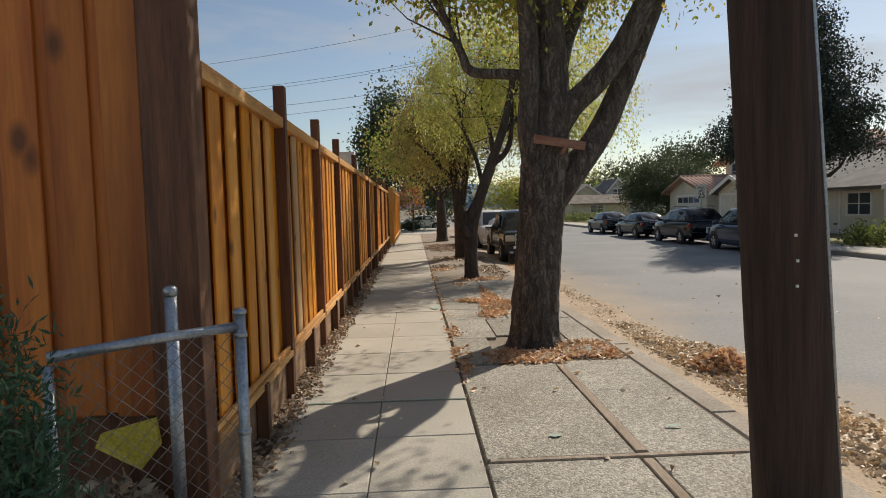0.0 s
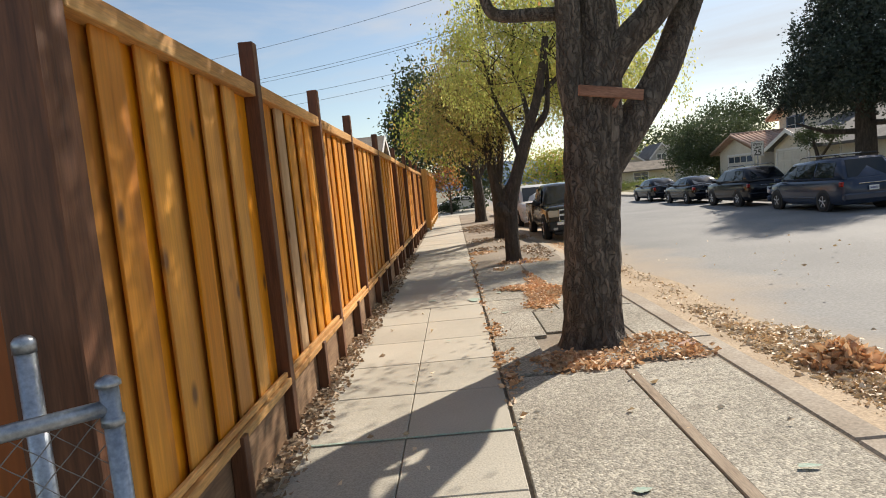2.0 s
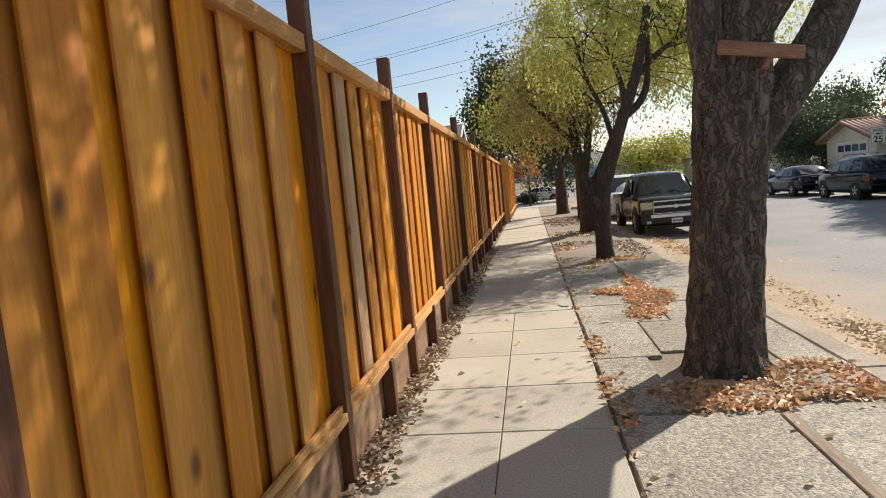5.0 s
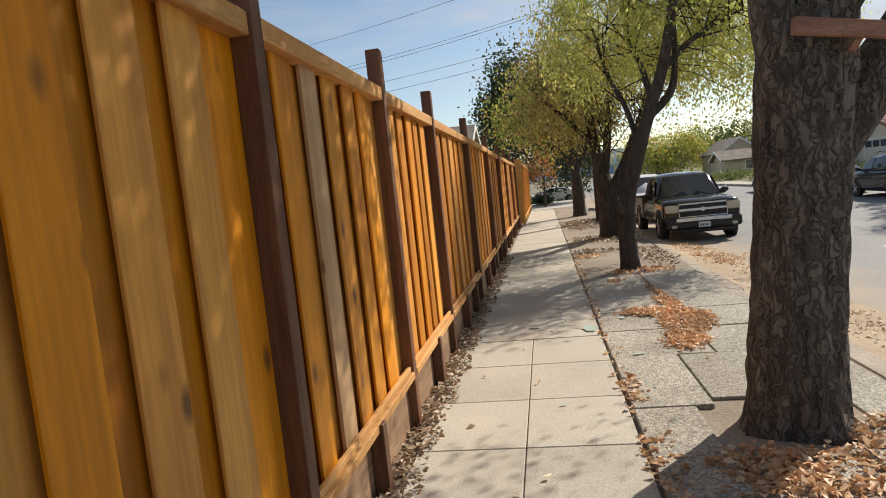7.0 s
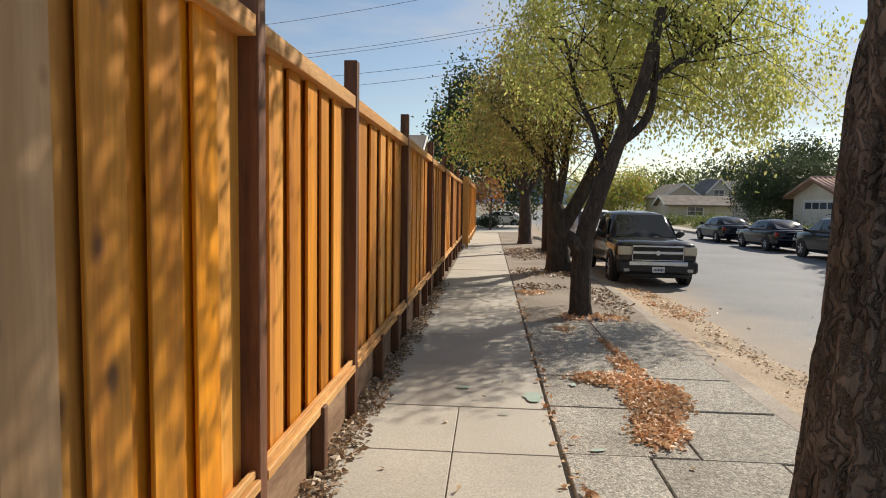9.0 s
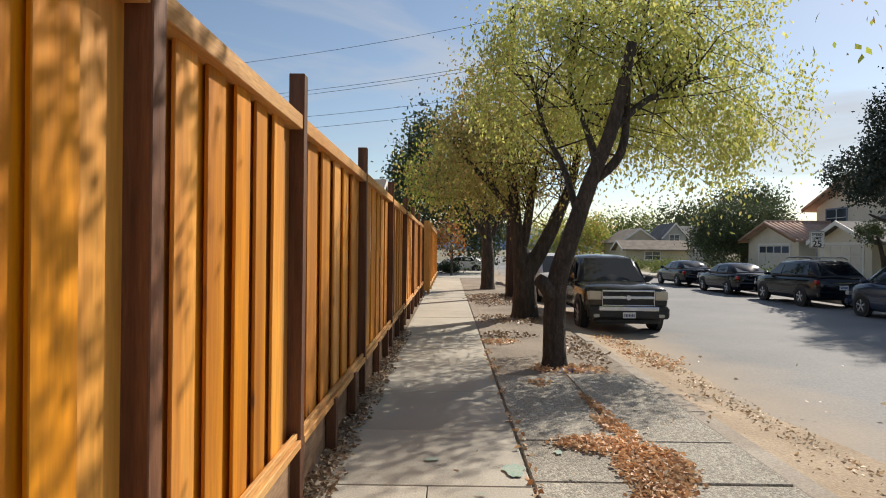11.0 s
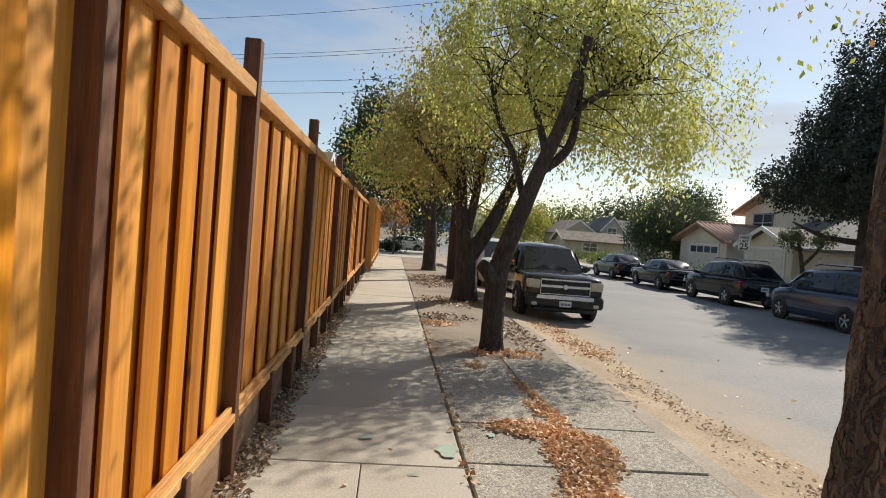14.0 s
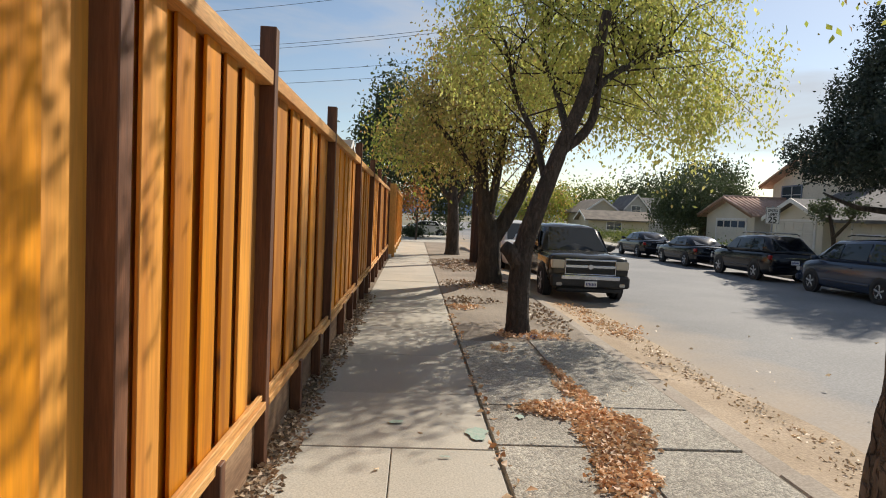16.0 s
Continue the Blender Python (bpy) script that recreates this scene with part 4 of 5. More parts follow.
# ---------- the pickup truck ----------
pk = thing("pickup_truck", "dark grey-green pickup truck with a chrome-barred grille", "pickup truck")
PKM = pose(3.80, 19.36, ZR, 0, 0, 180)
V, F = loft([(2.86, 0.60, 1.02, 0.90), (2.78, 0.45, 1.10, 0.96), (2.3, 0.42, 1.14, 0.985), (1.35, 0.40, 1.17, 0.99), (-0.75, 0.40, 1.16, 0.99)], body_section)
put("body", mesh_of("body", V, F, SLATE, True), pk)
V, F = loft([(1.50, 1.10, 1.14, 0.88, 0.84), (0.72, 1.14, 1.78, 0.93, 0.72), (-0.2, 1.14, 1.84, 0.93, 0.74), (-0.66, 1.14, 1.80, 0.93, 0.73), (-0.80, 1.12, 1.16, 0.92, 0.90)], cabin_section)
put("cab", mesh_of("cab", V, F, SLATE, True), pk)
slab_quad("windshield", [(-0.76, 1.44, 1.17), (0.76, 1.44, 1.17), (0.63, 0.79, 1.75), (-0.63, 0.79, 1.75)], CARGLASS, pk, 0.035)
for s in (1, -1):
    slab_quad("side_window", [(s * 0.935, 1.10, 1.20), (s * 0.935, 0.12, 1.20), (s * 0.79, 0.12, 1.70), (s * 0.81, 0.68, 1.68)], CARGLASS, pk, 0.012)
    slab_quad("side_window", [(s * 0.935, 0.02, 1.20), (s * 0.935, -0.58, 1.20), (s * 0.80, -0.58, 1.70), (s * 0.80, 0.02, 1.71)], CARGLASS, pk, 0.012)
    put("bed_side", box("bed_side", s * 0.99 - 0.03, s * 0.99 + 0.01, -2.85, -0.82, 0.48, 1.17, SLATE, 0.02), pk)
    V, F = tube([(s * 0.93, 0.92, 1.18), (s * 1.05, 0.90, 1.22), (s * 1.17, 0.88, 1.30)], [0.03, 0.09, 0.085], 10)
    put("mirror", mesh_of("mirror", V, F, BLACKPLASTIC, True), pk)
    hl = put("headlight", box("headlight", min(s * 0.62, s * 0.95), max(s * 0.62, s * 0.95), 2.70, 2.885, 0.80, 1.02, AMBERLENS, 0.03), pk)
    put("fog_light", box("fog_light", min(s * 0.70, s * 0.84), max(s * 0.70, s * 0.84), 2.955, 2.975, 0.40, 0.48, CLEARLENS, 0.02), pk)
    for y in (1.92, -1.75):
        V, F = tube([(s * 0.89, y, 0.42), (s * 1.012, y, 0.42)], [0.47, 0.47], 26)
        put("wheel_arch", mesh_of("wheel_arch", V, F, BLACKPLASTIC), pk)
        wheel(pk, s * 0.905, y, 0.40, 0.25, s)
put("bed_floor", box("bed_floor", -0.96, 0.96, -2.85, -0.82, 0.60, 0.68, BLACKPLASTIC), pk)
put("tailgate", box("tailgate", -0.96, 0.96, -2.89, -2.85, 0.5, 1.16, SLATE, 0.01), pk)
grille = put("grille", box("grille", -0.61, 0.61, 2.80, 2.872, 0.66, 1.04, BLACKPLASTIC, 0.02), pk)
for z0, z1 in ((1.00, 1.045), (0.83, 0.90), (0.66, 0.69)):
    put("grille_bar", box("grille_bar", -0.63, 0.63, 2.85, 2.90, z0, z1, CHROME, 0.012), grille)
for x in (-0.63, 0.60):
    put("grille_bar", box("grille_bar", x, x + 0.03, 2.85, 2.895, 0.66, 1.04, CHROME, 0.008), grille)
for z in (0.73, 0.77, 0.93, 0.97):
    put("grille_slat", box("grille_slat", -0.59, 0.59, 2.868, 2.882, z, z + 0.012, BLACKPLASTIC, 0.003), grille)
V, F = join([(lambda vf: vf)(tube([(0, 2.89, 0.865), (0, 2.915, 0.865)], [0.07, 0.06], 12))])
put("emblem", mesh_of("emblem", V, F, CHROME), grille)
bump = put("front_bumper", box("front_bumper", -0.97, 0.97, 2.80, 2.955, 0.36, 0.66, BLACKPLASTIC, 0.05), pk)
put("chrome_strip", box("chrome_strip", -0.72, 0.72, 2.925, 2.975, 0.545, 0.655, CHROME, 0.02), pk)
put("air_dam", box("air_dam", -0.80, 0.80, 2.72, 2.86, 0.24, 0.36, BLACKPLASTIC, 0.03), pk)
plq = put("number_plate", box("number_plate", -0.15, 0.15, 2.965, 2.980, 0.385, 0.525, PLATE, 0.004), pk)
put("plate_marks", boxes("plate_marks", [(-0.12 + k * 0.036, -0.098 + k * 0.036, 2.981, 2.984, 0.42, 0.48) for k in range(7)], PLATETXT), plq)
for s in (-0.35, 0.1):
    V, F = tube([(s, 1.47, 1.19), (s + 0.5, 1.36, 1.27)], [0.010, 0.008], 6)
    put("wiper", mesh_of("wiper", V, F, BLACKPLASTIC), pk)
pk.matrix_basis = PKM @ Matrix.Scale(0.86, 4)


# ---------- houses ----------
def gable_roof(name, x0, x1, y0, y1, eave, peak, along, material, parent, over=0.5, thick=0.14, tiles=False):
    """A pitched roof whose ridge runs along x or y."""
    x0, x1, y0, y1 = x0 - over, x1 + over, y0 - over, y1 + over
    half = ((y1 - y0) if along == "x" else (x1 - x0)) / 2
    drop = (peak - eave) / (half - over) * over
    eave -= drop
    P = lambda u, v, z: (u, v, z) if along == "x" else (v, u, z)
    u0, u1, v0, v1 = (x0, x1, y0, y1) if along == "x" else (y0, y1, x0, x1)
    vm = (v0 + v1) / 2
    V = [P(u, v, z) for u in (u0, u1) for v, z in ((v0, eave), (vm, peak), (v1, eave), (v1, eave + thick), (vm, peak + thick), (v0, eave + thick))]
    F = [(0, 1, 7, 6), (1, 2, 8, 7), (2, 3, 9, 8), (3, 4, 10, 9), (4, 5, 11, 10), (5, 0, 6, 11), (0, 5, 4, 1), (1, 4, 3, 2), (6, 7, 10, 11), (7, 8, 9, 10)]
    rf = put(name, mesh_of(name, V, F, material), parent)
    if tiles:
        n = int((u1 - u0) / 0.28)
        lists = []
        for k in range(n + 1):
            u = u0 + (u1 - u0) * k / n
            for va, vb in ((v0, vm), (v1, vm)):
                lists.append(tube([P(u, va, eave + thick + 0.01), P(u, (va + vb) / 2, (eave + peak) / 2 + thick + 0.01), P(u, vb, peak + thick + 0.01)], [0.075] * 3, 6))
        lists.append(tube([P(u0, vm, peak + thick + 0.02), P(u1, vm, peak + thick + 0.02)], [0.11, 0.11], 8))
        tv, tf = join(lists)
        tl = put("roof_tiles", mesh_of("roof_tiles", tv, tf, material, True), parent)
        tl["kind"] = "stuff"
    for u in (u0 - 0.02, u1 + 0.0):
        for va, vb in ((v0, vm), (v1, vm)):
            fv = [P(uu, v, z + dz) for uu in (u, u + 0.03) for v, z in ((va, eave), (vb, peak)) for dz in (-0.06, thick + 0.02)]
            put("fascia", mesh_of("fascia", fv, [(0, 1, 3, 2), (4, 6, 7, 5), (0, 4, 5, 1), (2, 3, 7, 6), (1, 5, 7, 3), (0, 2, 6, 4)], TRIMBROWN if tiles else TRIMWHITE), parent)
    return rf


def block(x0, x1, y0, y1, h, material, parent, peak=None, along="x"):
    """Walls of a wing, with gable ends where the roof has them."""
    if peak is None:
        return put("wall", box("wall", x0, x1, y0, y1, -0.2, h, material), parent)
    P = lambda u, v, z: (u, v, z) if along == "x" else (v, u, z)
    u0, u1, v0, v1 = (x0, x1, y0, y1) if along == "x" else (y0, y1, x0, x1)
    V = [P(u, v, z) for u in (u0, u1) for v, z in ((v0, -0.2), (v1, -0.2), (v1, h), ((v0 + v1) / 2, peak), (v0, h))]
    F = [(0, 1, 2, 3, 4), (9, 8, 7, 6, 5), (0, 5, 6, 1), (1, 6, 7, 2), (2, 7, 8, 3), (3, 8, 9, 4), (4, 9, 5, 0)]
    return put("wall", mesh_of("wall", V, F, material), parent)


def window(parent, face, a0, a1, z0, z1, at, trim=TRIMWHITE, bars=1):
    """A framed window on a wall facing -x ('x') or -y ('y') at that coordinate."""
    B = lambda n, u0, u1, w0, w1, d0, d1, mt, p, bev=0.006: put(n, box(n, at - d1, at - d0, u0, u1, w0, w1, mt, bev) if face == "x" else box(n, u0, u1, at - d1, at - d0, w0, w1, mt, bev), p)
    fr = B("window", a0, a1, z0, z1, 0.0, 0.02, WINDOWGLASS, parent)
    for n, u0, u1, w0, w1 in (("frame", a0 - 0.09, a1 + 0.09, z1, z1 + 0.09), ("sill", a0 - 0.12, a1 + 0.12, z0 - 0.09, z0), ("frame", a0 - 0.09, a0, z0, z1), ("frame", a1, a1 + 0.09, z0, z1)):
        B(n, u0, u1, w0, w1, 0.0, 0.06, trim, fr)
    for k in range(bars):
        u = a0 + (a1 - a0) * (k + 1) / (bars + 1)
        B("mullion", u - 0.025, u + 0.025, z0, z1, 0.0, 0.045, TRIMWHITE, fr)
    B("mullion", a0, a1, (z0 + z1) / 2 - 0.02, (z0 + z1) / 2 + 0.02, 0.0, 0.04, TRIMWHITE, fr)
    return fr


def garage_door(parent, y0, y1, h, at, glazed=False):
    d = put("garage_door", box("garage_door", at - 0.03, at, y0, y1, -0.05, h, GARAGE), parent)
    for r_ in range(4):
        for c_ in range(4):
            ya, za = y0 + (y1 - y0) * c_ / 4 + 0.08, h * r_ / 4 + 0.06
            gl = glazed and r_ == 3
            put("panel", box("panel", at - 0.05, at - 0.03, ya, ya + (y1 - y0) / 4 - 0.16, za, za + h / 4 - 0.12, WINDOWGLASS if gl else GARAGE, 0.008), d)
    for ya, yb, za, zb in ((y0 - 0.12, y0, -0.05, h), (y1, y1 + 0.12, -0.05, h), (y0 - 0.12, y1 + 0.12, h, h + 0.12)):
        put("door_trim", box("door_trim", at - 0.06, at, ya, yb, za, zb, TRIMWHITE, 0.006), d)
    return d


hA = thing("house", "two-storey cream stucco house with terracotta roof tiles", "house")
block(19.5, 25.5, 39.2, 45.1, 2.30, STUCCO, hA, 3.25, "x")
gable_roof("roof", 19.5, 25.5, 39.2, 45.1, 2.30, 3.25, "x", TILE, hA, 0.45, 0.12, True)
garage_door(hA, 40.1, 43.6, 1.98, 19.5, True)
block(23.0, 31, 35.6, 43.6, 4.35, STUCCO, hA, 5.9, "x")
gable_roof("roof", 23.0, 31, 35.6, 43.6, 4.35, 5.9, "x", TILE, hA, 0.6, 0.12, True)
window(hA, "x", 40.6, 42.5, 3.15, 4.15, 23.0, TRIMBLUE, 1)
window(hA, "y", 27.0, 28.4, 3.2, 4.2, 35.6, TRIMBLUE, 1)
put("side_gate", boxes("side_gate", [(20.6, 20.64, 36.9 + k * 0.16, 37.04 + k * 0.16, -0.1, 1.7) for k in range(14)], STAIN), hA)
hB = thing("house", "single-storey cream house with a dark grey shingle roof", "house")
block(19.5, 28, 23.5, 36.4, 2.15, STUCCO, hB)
gable_roof("roof", 19.5, 28, 23.5, 36.4, 2.15, 3.9, "y", SHINGLE, hB, 0.5)
block(18.9, 23, 32.2, 36.3, 2.15, STUCCO, hB, 2.95, "x")
gable_roof("roof", 18.9, 23, 32.2, 36.3, 2.15, 2.95, "x", SHINGLE, hB, 0.4)
garage_door(hB, 32.8, 35.9, 1.95, 18.9)
garage_door(hB, 26.2, 31.0, 1.98, 19.5)
window(hB, "x", 24.2, 25.6, 0.9, 1.8, 19.5)
hE = thing("house", "pale two-storey house seen past the cedar", "house")
block(21, 30, 6, 20, 5.2, STUCCO_GREY, hE)
gable_roof("roof", 21, 30, 6, 20, 5.2, 7.0, "y", SHINGLE, hE, 0.5)
window(hE, "x", 16.5, 18, 3.2, 4.4, 21)
window(hE, "x", 12.0, 13.6, 3.2, 4.4, 21)
window(hE, "x", 16.2, 18, 0.9, 2.0, 21)
put("low_wall", box("low_wall", 18.2, 18.5, 8, 19, -0.2, 0.75, STUCCO_TAN, 0.03), hE)
hC = thing("house", "tan house with a plain gable, far along the street", "house")
block(19.4, 23.4, 75, 83, 2.6, STUCCO_TAN, hC, 4.0, "y")
gable_roof("roof", 19.4, 23.4, 75, 83, 2.6, 4.0, "y", SHINGLE_BROWN, hC, 0.3)
block(18.5, 25, 70, 74, 1.8, STUCCO_TAN, hC, 2.6, "x")
gable_roof("roof", 18.5, 25, 70, 74, 1.8, 2.6, "x", SHINGLE_BROWN, hC, 0.5)
window(hC, "y", 20.5, 22.0, 0.7, 1.5, 70)
hD = thing("house", "grey two-storey house with a dark gable roof", "house")
block(23.9, 26.4, 74.5, 80, 3.2, STUCCO_GREY, hD, 4.6, "y")
gable_roof("roof", 23.9, 26.4, 74.5, 80, 3.2, 4.6, "y", SHINGLE, hD, 0.3)
block(26.45, 31, 75.5, 80, 3.2, STUCCO_GREY, hD, 4.4, "x")
gable_roof("roof", 26.8, 31, 75.5, 80, 3.2, 4.4, "x", SHINGLE, hD, 0.3)
window(hD, "y", 24.6, 25.6, 2.5, 3.4, 74.5)
hF = thing("house", "house with a dark roof and white fascia behind the fence", "house")
block(-14, -6.6, 6, 13.2, 4.6, STUCCO, hF, 6.3, "x")
gable_roof("roof", -14, -6.6, 6, 13.2, 4.6, 6.3, "x", SHINGLE, hF, 0.6)
hG = thing("house", "white house behind the far end of the fence", "house")
block(-9, -3.2, 30, 36, 3.2, TRIMWHITE, hG, 4.6, "x")
gable_roof("roof", -9, -3.2, 30, 36, 3.2, 4.6, "x", SHINGLE_BROWN, hG, 0.4)

# ---------- speed sign ----------
sg = thing("speed_sign", "white rectangular speed limit sign reading 25 on a steel post", "road sign")
SX, SY = 13.75, 27.5
put("pole", mesh_of("pole", *tube([(SX, SY + 0.03, -0.1), (SX, SY + 0.03, 2.42)], [0.028, 0.028], 8), GALV), sg)
face = put("sign_plate", box("sign_plate", SX - 0.255, SX + 0.255, SY - 0.012, SY - 0.004, 1.74, 2.38, SIGNWHITE, 0.003), sg)
face.matrix_basis = Matrix.Identity(4)
put("border", boxes("border", [(SX - 0.24, SX + 0.24, SY - 0.015, SY - 0.0125, z, z + 0.012) for z in (1.755, 2.353)] + [(x, x + 0.012, SY - 0.015, SY - 0.0125, 1.755, 2.365) for x in (SX - 0.24, SX + 0.228)], SIGNBLACK), face)


def words(text, x, z, size, parent):
    cu = bpy.data.curves.new("lettering", "FONT")
    cu.body, cu.size, cu.align_x, cu.extrude, cu.offset = text, size, "CENTER", 0.002, size * 0.02
    tmp = bpy.data.objects.new("lettering", cu)
    scene.collection.objects.link(tmp)
    me = bpy.data.meshes.new_from_object(tmp.evaluated_get(bpy.context.evaluated_depsgraph_get()))
    bpy.data.objects.remove(tmp)
    me.materials.clear()
    me.materials.append(SIGNBLACK)
    put("lettering", me, parent, pose(x, SY - 0.016, z, 90, 0, 0))


words("SPEED", SX, 2.20, 0.135, face)
words("LIMIT", SX, 2.06, 0.135, face)
words("25", SX, 1.79, 0.33, face)
sg.matrix_basis = Matrix.Translation((SX, SY, 0)) @ pose(0, 0, 0, 0, 0, -12) @ Matrix.Translation((-SX, -SY, 0))

# ---------- distant poles, wires, hills ----------
def far_pole(x, y, h, arm=True):
    p = thing("utility_pole", "distant wooden utility pole with a crossarm", "utility pole", None, "distant poles")
    put("shaft", mesh_of("shaft", *tube([(x, y, -0.3), (x, y, h)], [0.16, 0.11], 10), POLEWOOD), p)
    if arm:
        put("crossarm", box("crossarm", x - 1.1, x + 1.1, y - 0.06, y + 0.06, h - 0.7, h - 0.56, POLEWOOD), p)


far_pole(55.0, 120, 12.2)
far_pole(2.15, 24.9, 9.6, False)
far_pole(-18.0, 27.0, 8.6)
for z0, z1 in ((7.5, 9.3), (6.6, 7.85), (6.4, 7.75), (6.0, 6.8), (5.6, 6.4)):
    pts = [(-18 + 20.15 * t, 27 - 2.1 * t, z0 + (z1 - z0) * t - 2.0 * t * (1 - t)) for t in [k / 24 for k in range(25)]]
    w = put("power_line", mesh_of("power_line", *tube(pts, [0.007] * 25, 5), WIRE))
    tagged(w, "thin black overhead power line strung between poles", "cable", "power lines")
V, F = [], []
for i in range(81):
    x = -2200 + i * 60
    h = 95 + 70 * noise.noise(Vector((i * 0.11, 3, 0))) + 25 * noise.noise(Vector((i * 0.4, 7, 0))) + (30 if x > 500 else 0)
    V += [(x, 3200, -1), (x, 3300, h), (x, 3900, -1)]
for i in range(80):
    for k in range(2):
        F.append((i * 3 + k, i * 3 + 3 + k, i * 3 + 4 + k, i * 3 + 1 + k))
tagged(put("backdrop_hills", mesh_of("backdrop_hills", V, F, HILL, True)), "hazy blue hills on the horizon", "hills", "", "structure")
# far cross street
tagged(put("pavement_cross", box("pavement_cross", -14, 2.5, 39.2, 60, -0.3, -0.03, CONCRETE)), "sunlit pale concrete of the cross street", "pavement", "", "structure")


# ---------- trees ----------
def tree(name, label, limbs, blobs, clumps, per, spread, leaf, size, material, bark=BARK, seed=1, sides=20, rough=0.06, flare=0.25, droop=0.6, twigs=True, step=0.08):
    """limbs: (points, radii), the first is the trunk. blobs: ellipsoids of foliage."""
    rng = np.random.default_rng(seed)
    t = thing(name, label, "tree")
    V, F = tube(*spline(*limbs[0], step), sides, rough, seed * 3.7, flare)
    put("trunk", mesh_of("trunk", V, F, bark, True), t)
    tips = []
    for pts, rad in limbs[1:]:
        line = spline(pts, rad, step * 1.4)
        V, F = tube(*line, max(8, sides // 2), rough * 0.8, seed * 1.3)
        put("limb", mesh_of("limb", V, F, bark, True), t)
        tips += line[0][len(line[0]) // 3::3]
    tips = tips or [Vector(p) for p in limbs[0][0][-2:]]
    C, D, K = crown_points(blobs, clumps, per, spread, rng, droop)
    if twigs:
        lists = []
        for k in K[::4]:
            k = Vector(k)
            a = sorted(tips, key=lambda p: (p - k).length)[int(rng.integers(0, min(14, len(tips))))]
            mid = (a + k) / 2 + Vector(rng.normal(size=3) * 0.12) + Vector((0, 0, 0.12))
            lists.append(tube([a, mid, k], [0.016, 0.009, 0.003], 5))
        V, F = join(lists)
        put("twig_work", mesh_of("twig_work", V, F, bark, True), t)["kind"] = "stuff"
    crown = put("crown", leaf_mesh("crown", C, D, size, leaf, rng), t)
    return t


tree("street_tree", "big street tree with ridged grey bark and several heavy limbs",
     [([(1.65, 5.59, -0.1), (1.67, 5.59, 0.5), (1.73, 5.59, 1.2), (1.79, 5.59, 2.0), (1.86, 5.59, 2.6), (1.87, 5.57, 3.3), (1.81, 5.57, 4.4), (1.77, 5.47, 5.8)], [0.285, 0.262, 0.25, 0.262, 0.225, 0.18, 0.13, 0.06]),
      ([(1.87, 5.59, 1.62), (2.12, 5.61, 1.95), (2.45, 5.67, 2.38), (2.69, 5.72, 2.85), (2.92, 5.77, 3.35), (3.37, 5.97, 4.3), (3.77, 6.17, 5.3)], [0.16, 0.16, 0.145, 0.13, 0.12, 0.09, 0.05]),
      ([(1.89, 5.53, 2.35), (2.09, 5.47, 2.68), (2.37, 5.42, 2.95), (2.69, 5.37, 3.40), (2.97, 5.27, 4.1), (3.27, 5.17, 5.2)], [0.13, 0.135, 0.13, 0.12, 0.09, 0.05]),
      ([(1.69, 5.52, 1.7), (1.59, 5.45, 2.4), (1.61, 5.42, 3.0), (1.57, 5.37, 3.8), (1.37, 5.17, 5.0)], [0.10, 0.115, 0.11, 0.10, 0.05]),
      ([(1.67, 5.55, 3.02), (1.37, 5.57, 3.05), (0.99, 5.62, 3.10), (0.87, 5.67, 3.35), (0.57, 5.77, 4.0)], [0.065, 0.06, 0.055, 0.045, 0.02]),
      ([(1.97, 5.67, 2.9), (2.17, 6.07, 3.5), (2.57, 6.57, 4.3), (2.87, 7.17, 5.2)], [0.10, 0.09, 0.07, 0.04])],
     [(1.4, 5.6, 5.0, 1.9, 2.0, 1.1), (3.3, 6.0, 5.2, 1.6, 1.6, 1.2), (2.9, 8.4, 5.3, 1.0, 0.8, 0.7), (2.2, 7.5, 4.7, 1.0, 0.8, 0.5), (2.6, 8.1, 4.7, 1.0, 0.8, 0.55), (2.2, 7.4, 5.4, 2.0, 1.2, 1.0), (0.4, 6.3, 4.6, 0.7, 0.9, 0.6), (2.4, 3.4, 5.4, 1.6, 1.2, 0.8), (1.0, 7.2, 5.0, 1.1, 1.0, 0.8), (2.0, 8.7, 4.9, 0.9, 0.7, 0.7), (3.6, 9.0, 4.1, 0.6, 0.5, 0.5), (1.6, 5.9, 4.4, 1.2, 1.0, 0.45), (2.6, 6.4, 4.8, 1.2, 1.0, 0.6)],
     820, 44, 0.17, LEAF_G, 0.076, None, BARK, 1, 80, 0.085, 0.30, 0.7, True, 0.035)
